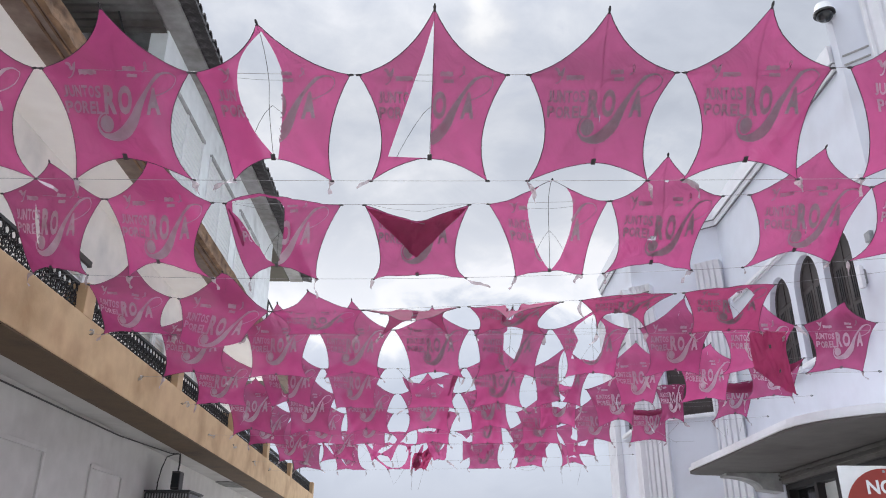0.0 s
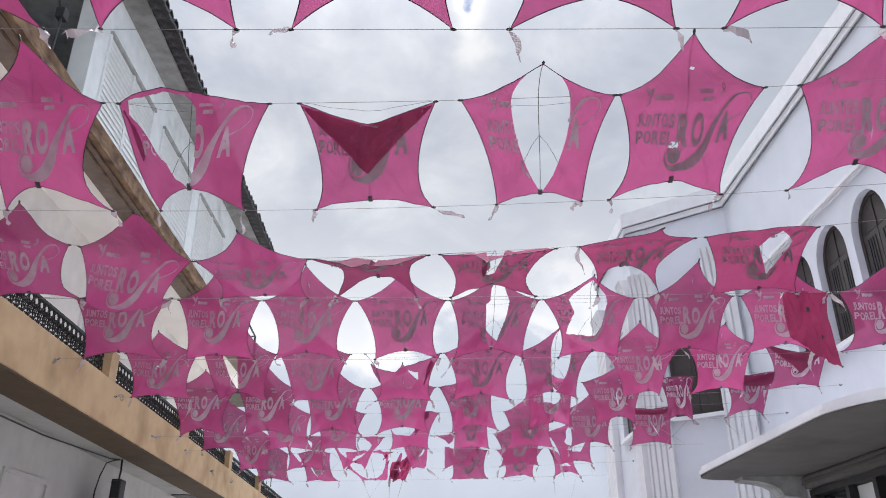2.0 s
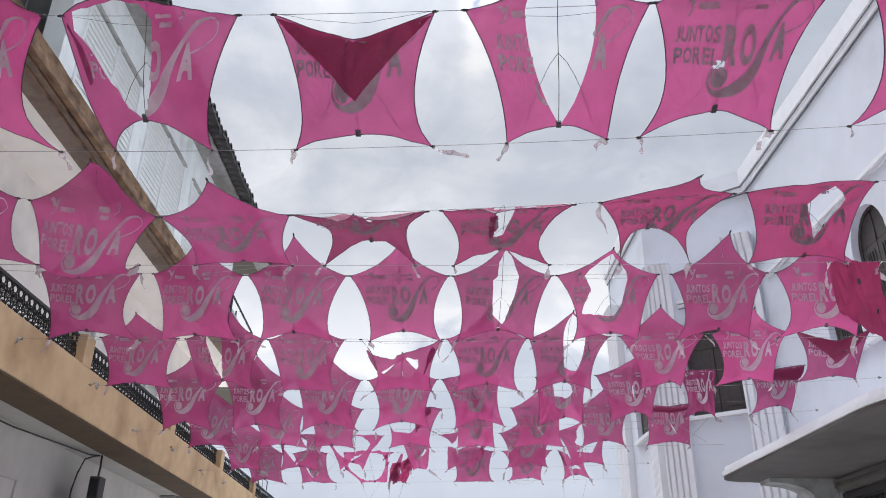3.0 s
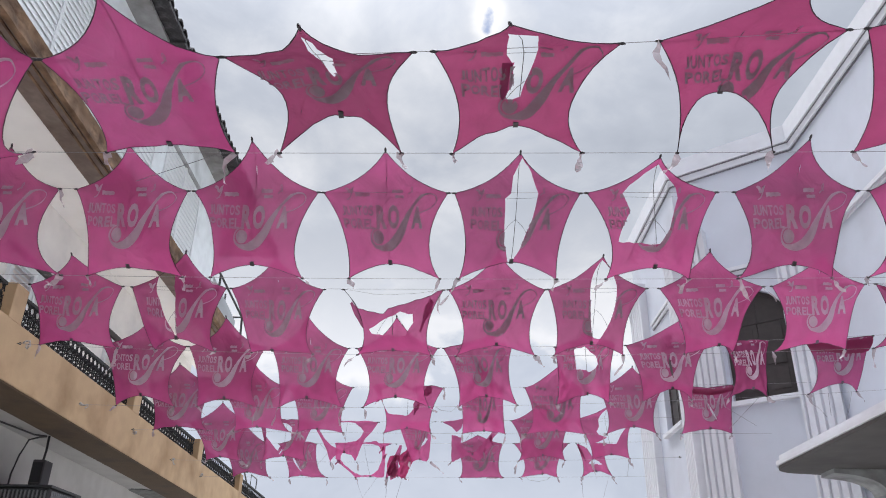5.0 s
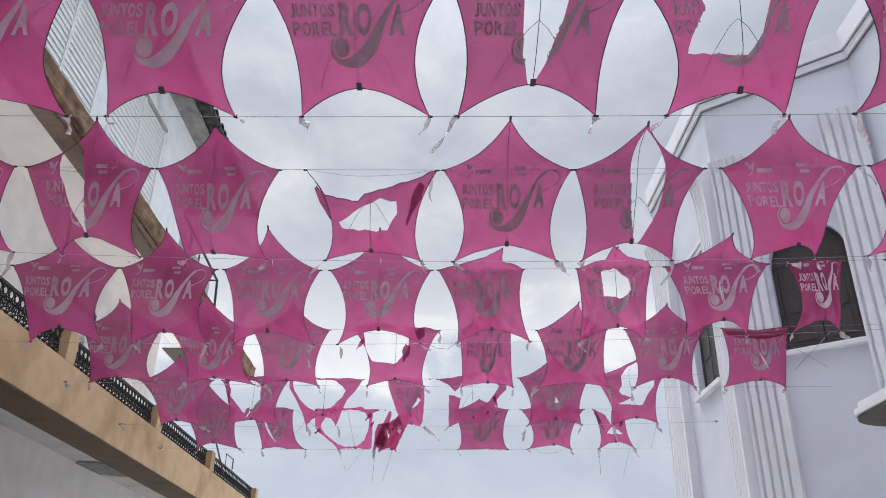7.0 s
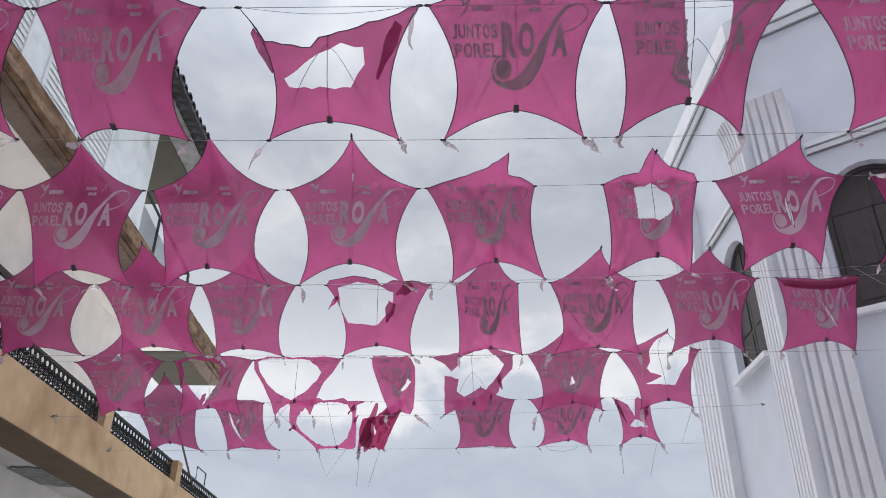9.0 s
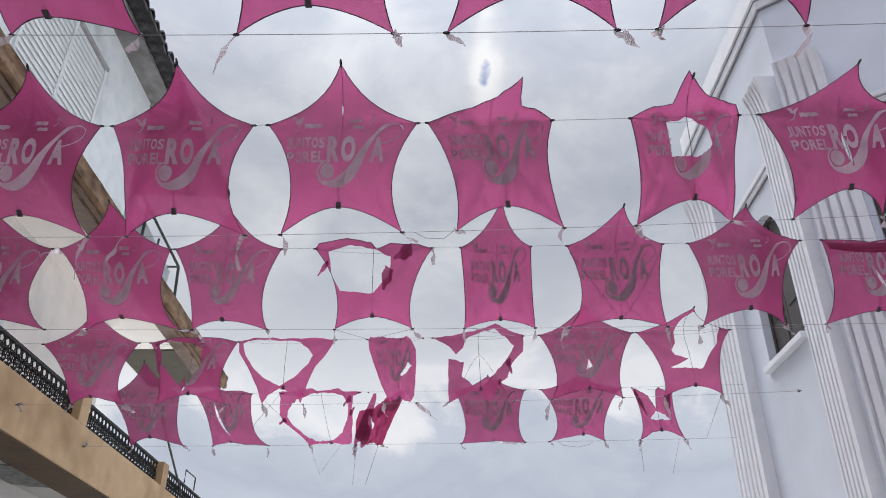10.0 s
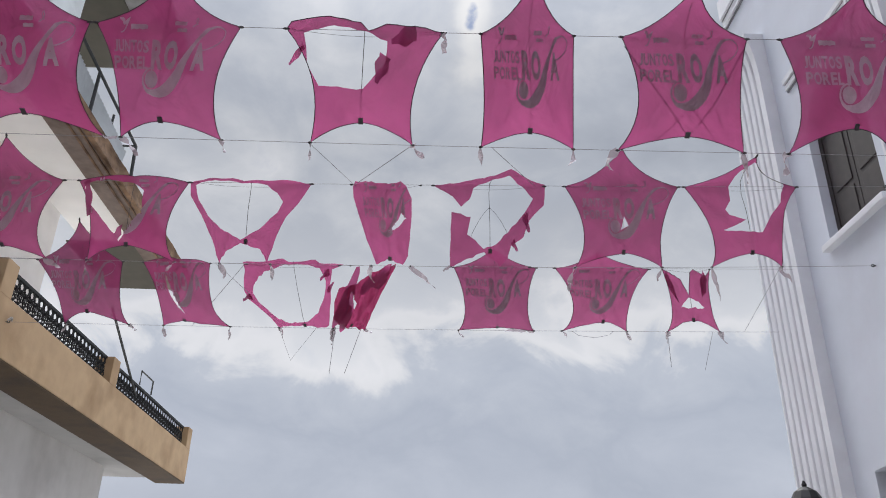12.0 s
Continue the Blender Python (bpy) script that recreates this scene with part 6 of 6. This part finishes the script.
kite(8, 0.38, 1.33, 0.55, 1.25, "shredded pink kite torn to a ragged open ring", tip=0.98, lift=0.17, art=False, tip_v=1.15, notch=0.2, outline=[(-1, 1), (-0.55, 1.06), (0.02, 1.2), (0.24, 1.32), (0.63, 1.14), (1, 1.03), (1.06, 0.77), (0.82, 0.59), (0.73, 0.38), (0.48, 0.28), (0.42, 0.12), (0.26, 0.0), (-0.14, 0.2), (-1.0, 0.0), (-0.86, 0.36), (-0.75, 0.69), (-0.38, 0.63), (-0.49, 0.42), (-0.15, 0.24), (0.13, 0.3), (0.39, 0.44), (0.7, 0.68), (0.83, 0.85), (0.27, 1.2), (0.02, 1.12), (-0.28, 0.97), (-0.36, 0.85), (-0.55, 0.75), (-0.68, 0.87)], rags=[((0.7, 0.66), (0.82, 0.46), 0.05, 0.05), ((0.5, 0.34), (0.62, 0.22), 0.04, 0.03)], bow=0.05, ink=0.5)
kite(8, 1.51, 2.5, 1.66, 2.43, "pink nylon star kite with a small frayed hole", tip=1.97, lift=0.23, holes=[ragged([(-0.05, 0.5), (0.1, 0.55), (0.02, 0.66)], 0.02, 17)], notch=0.22, waist=(0.77, 0.77), ink=0.55)
kite(8, 2.55, 3.54, 2.88, 3.51, TORN, tip=3.12, lift=0.16, art=False, holes=[ragged([(0.06, 1.48), (0.78, 1.03), (0.71, 0.82), (0.47, 0.64), (0.28, 0.48), (-0.55, 0.5), (-0.31, 0.55), (-0.05, 0.63), (-0.34, 0.68), (-0.39, 0.74), (-0.26, 0.85), (-0.2, 1.0), (-0.14, 1.2)], 0.01, 18)], notch=0.22, waist=(0.8, 0.74), ink=0.58)
# row 9
kite(9, -3.68, -2.81, -3.49, -2.82, WHOLE, tip=-3.24, lift=0.34, notch=0.28, waist=(0.73, 0.91), ink=0.5)
kite(9, -2.6, -1.91, -2.45, -1.74, "pink kite with a crescent-shaped hole", tip_v=1.05, holes=[lens(-0.42, 0.86, -0.1, 0.28, 0.1, 0.02, 6)], notch=0.12, notch_u=-0.23, ink=0.5)
kite(9, -1.53, -0.57, -1.22, -0.64, "shredded pink kite, only a ragged ring remaining", art=False, notch=0.05, tip_v=1.06, outline=[(-1.09, 1.04), (-0.72, 1.04), (-0.22, 1.12), (-0.11, 1.05), (0.47, 1.1), (0.58, 1.04), (1.1, 1.02), (0.85, 0.94), (0.82, 0.71), (0.87, 0.44), (0.85, 0.05), (0.43, 0.0), (0.1, 0.05), (-0.7, 0.02), (-1.0, 0.0), (-1.08, 0.15), (-1.29, 0.31), (-1.45, 0.44), (-1.43, 0.58), (-1.11, 0.91)], holes=[ragged([(-1.09, 0.675), (-0.69, 0.89), (-0.17, 1.0), (0.28, 1.0), (0.58, 0.96), (0.72, 0.775), (0.68, 0.51), (0.5, 0.26), (0.04, 0.12), (-0.53, 0.09), (-0.91, 0.19), (-1.2, 0.41), (-1.22, 0.56)], 0.02, 19)], rags=[((0.8, 0.92), (0.6, 0.82), 0.05, 0.05), ((-1.3, 0.5), (-1.55, 0.47), 0.04, 0.05), ((0.78, 0.6), (0.92, 0.78), 0.04, 0.04)], bow=0.05, ink=0.5)
kite(9, -0.45, 0.01, -0.62, -0.3, "twisted pink kite hanging in a narrow dark rag", art=False, crumple=3.5, sag=0.12, spars=False, notch=0.03, outline=[(1.06, 1.05), (0.7, 0.98), (0.05, 0.92), (-0.73, 0.73), (-1.3, 0.65), (-1.4, 0.43), (-1.2, 0.15), (0.0, 0.0), (1.05, 0.0), (0.95, 0.27), (0.96, 0.6), (1.06, 0.97)], holes=[ragged([(-0.66, 0.65), (-0.17, 0.49), (-0.17, 0.38), (-0.6, 0.49)], 0.03, 20)], rags=[((-1.0, 0.6), (-0.3, 0.12), 0.5, 0.03), ((0.9, 0.9), (-0.2, 0.72), 0.16, 0.05)], bow=0.05, ink=0.5, cloth=CRIMSON)
kite(9, 0.63, 1.5, 0.72, 1.53, WHOLE, tip=1.03, lift=0.1, notch=0.12, waist=(0.8, 0.78), ink=0.15)
kite(9, 1.7, 2.7, 1.84, 2.55, WHOLE, tip=2.11, lift=0.07, notch=0.24, notch_u=0.1, waist=(0.68, 0.71), ink=0.25)
kite(9, 2.84, 3.35, 3.0, 3.58, "small rag of a pink kite with a hole", art=False, crown=[(-1, 1), (-0.3, 0.85), (-0.05, 0.62), (0.15, 0.95), (0.3, 1.0), (0.8, 0.9), (1, 1)], holes=[ragged([(-0.4, 0.42), (-0.1, 0.58), (0.3, 0.52), (0.5, 0.42)], 0.02, 21)], rags=[((-0.9, 0.95), (-0.55, 0.55), 0.08, 0.06), ((0.75, 0.92), (0.4, 0.6), 0.1, 0.05)], bow=0.05, ink=0.5)

# ---- wires with their hooks ----
def wire_end(row):
    y = WIRES[row][0][0]
    if y < CA.y:
        return NX
    if y < CB.y:
        return CA.x + (CB.x - CA.x) * (y - CA.y) / (CB.y - CA.y)
    return FARX


for row in WIRES:
    for f, nm in ((upper, "upper"), (lower, "lower")):
        xe = wire_end(row)
        lf = FX - (0.1 if f(row, FX).z > TOPZ else 0)
        behind = Vector((0, 0.014, 0.012)) if f is upper else Vector()
        pts = [f(row, lf + (xe - lf) * i / 40) + behind for i in range(41)]
        bm = tube(bmesh.new(), pts, 0.0018, 5)
        tagged(part("wire", bm, WIRE), "thin grey wire strung across the street between the buildings", "wire", "kite wires")
        for p, s in ((pts[0], 1), (pts[-1], -1)):
            ring = [p + Vector((s * (0.028 + 0.012 * math.cos(t)), 0, 0.012 * math.sin(t))) for t in [2 * math.pi * k / 8 for k in range(8)]]
            bm = tube(bmesh.new(), ring, 0.005, 5, closed=True)
            tube(bm, [p - Vector((s * 0.03, 0, 0)), p + Vector((s * 0.016, 0, 0))], 0.006, 5)
            if s == 1 and p.z < TOPZ:
                rnd = random.Random(row * 7)
                q, knot = Vector((0.05, 0, 0)), []
                for k in range(16):
                    q = q + Vector((rnd.uniform(-0.022, 0.028), rnd.uniform(-0.022, 0.022), rnd.uniform(-0.022, 0.018)))
                    knot.append(p + q)
                tagged(part("rope_knot", tube(bmesh.new(), knot, 0.010, 5), ROPE), "frayed pale rope knot tying a wire to its hook", "knot", "rope knots")
            tagged(part("eye_hook", bm, DARKM), "small rusty eye hook holding a wire to the wall", "hook", "wire hooks")


# ---- loose strings ----
def string(pts, label="loose thin grey string hanging from the kite wires"):
    tagged(part("string", tube(bmesh.new(), pts, 0.0026, 4), STRING), label, "string", "loose strings")


def down(p, dx, dz, dy=0.0):
    return p + Vector((dx, dy, -dz))


string([lower(3, -1.03), Vector((-1.93, 9.62, 4.55))], "thin dark cord running from one kite row to the next")
string([lower(7, -0.47), upper(8, -0.30)])
string([lower(7, 0.22), upper(8, -0.29)])
string([lower(7, 0.75), upper(8, 1.25)])
string([lower(9, -1.22), down(lower(9, -1.22), 0.16, 0.36), lower(9, -0.82)])
string([lower(9, -0.62), down(lower(9, -0.62), -0.02, 0.5)])
string([lower(9, -0.34), down(lower(9, -0.34), -0.14, 0.5)])
string([lower(9, 3.0), down(lower(9, 3.0), 0.0, 0.40)])
string([lower(9, 3.5), down(lower(9, 3.5), -0.14, 0.44)])
string([upper(9, -1.55), lower(9, -2.15)])
string([upper(9, -1.85), down(upper(9, -1.5), 0.05, 0.34)])
string([lower(8, 3.5), down(lower(9, 3.85), 0, 0.0)])
string([lower(6, 3.75), down(lower(6, 4.3), 0, 0.34, 0.1)])
string([lower(6, 4.35), down(lower(6, 3.95), 0, 0.36, 0.1)])
string([lower(6, 4.93), down(lower(6, 5.15), 0, 0.30)])
string([lower(6, 5.52), down(lower(6, 5.42), 0, 0.26)])
string([lower(6, 5.22), down(lower(6, 5.2), 0, 0.28)])
string([down(lower(9, 1.95), 0, 0), down(lower(9, 2.02), 0, 0.05), down(lower(9, 2.2), 0, 0.075), down(lower(9, 2.36), 0, 0.04), lower(9, 2.4)], "loop of loose string under the last wire")
string([lower(6, 0.3), down(lower(6, 0.38), 0, 0.05), down(lower(6, 0.5), 0, 0.06), lower(6, 0.57)])
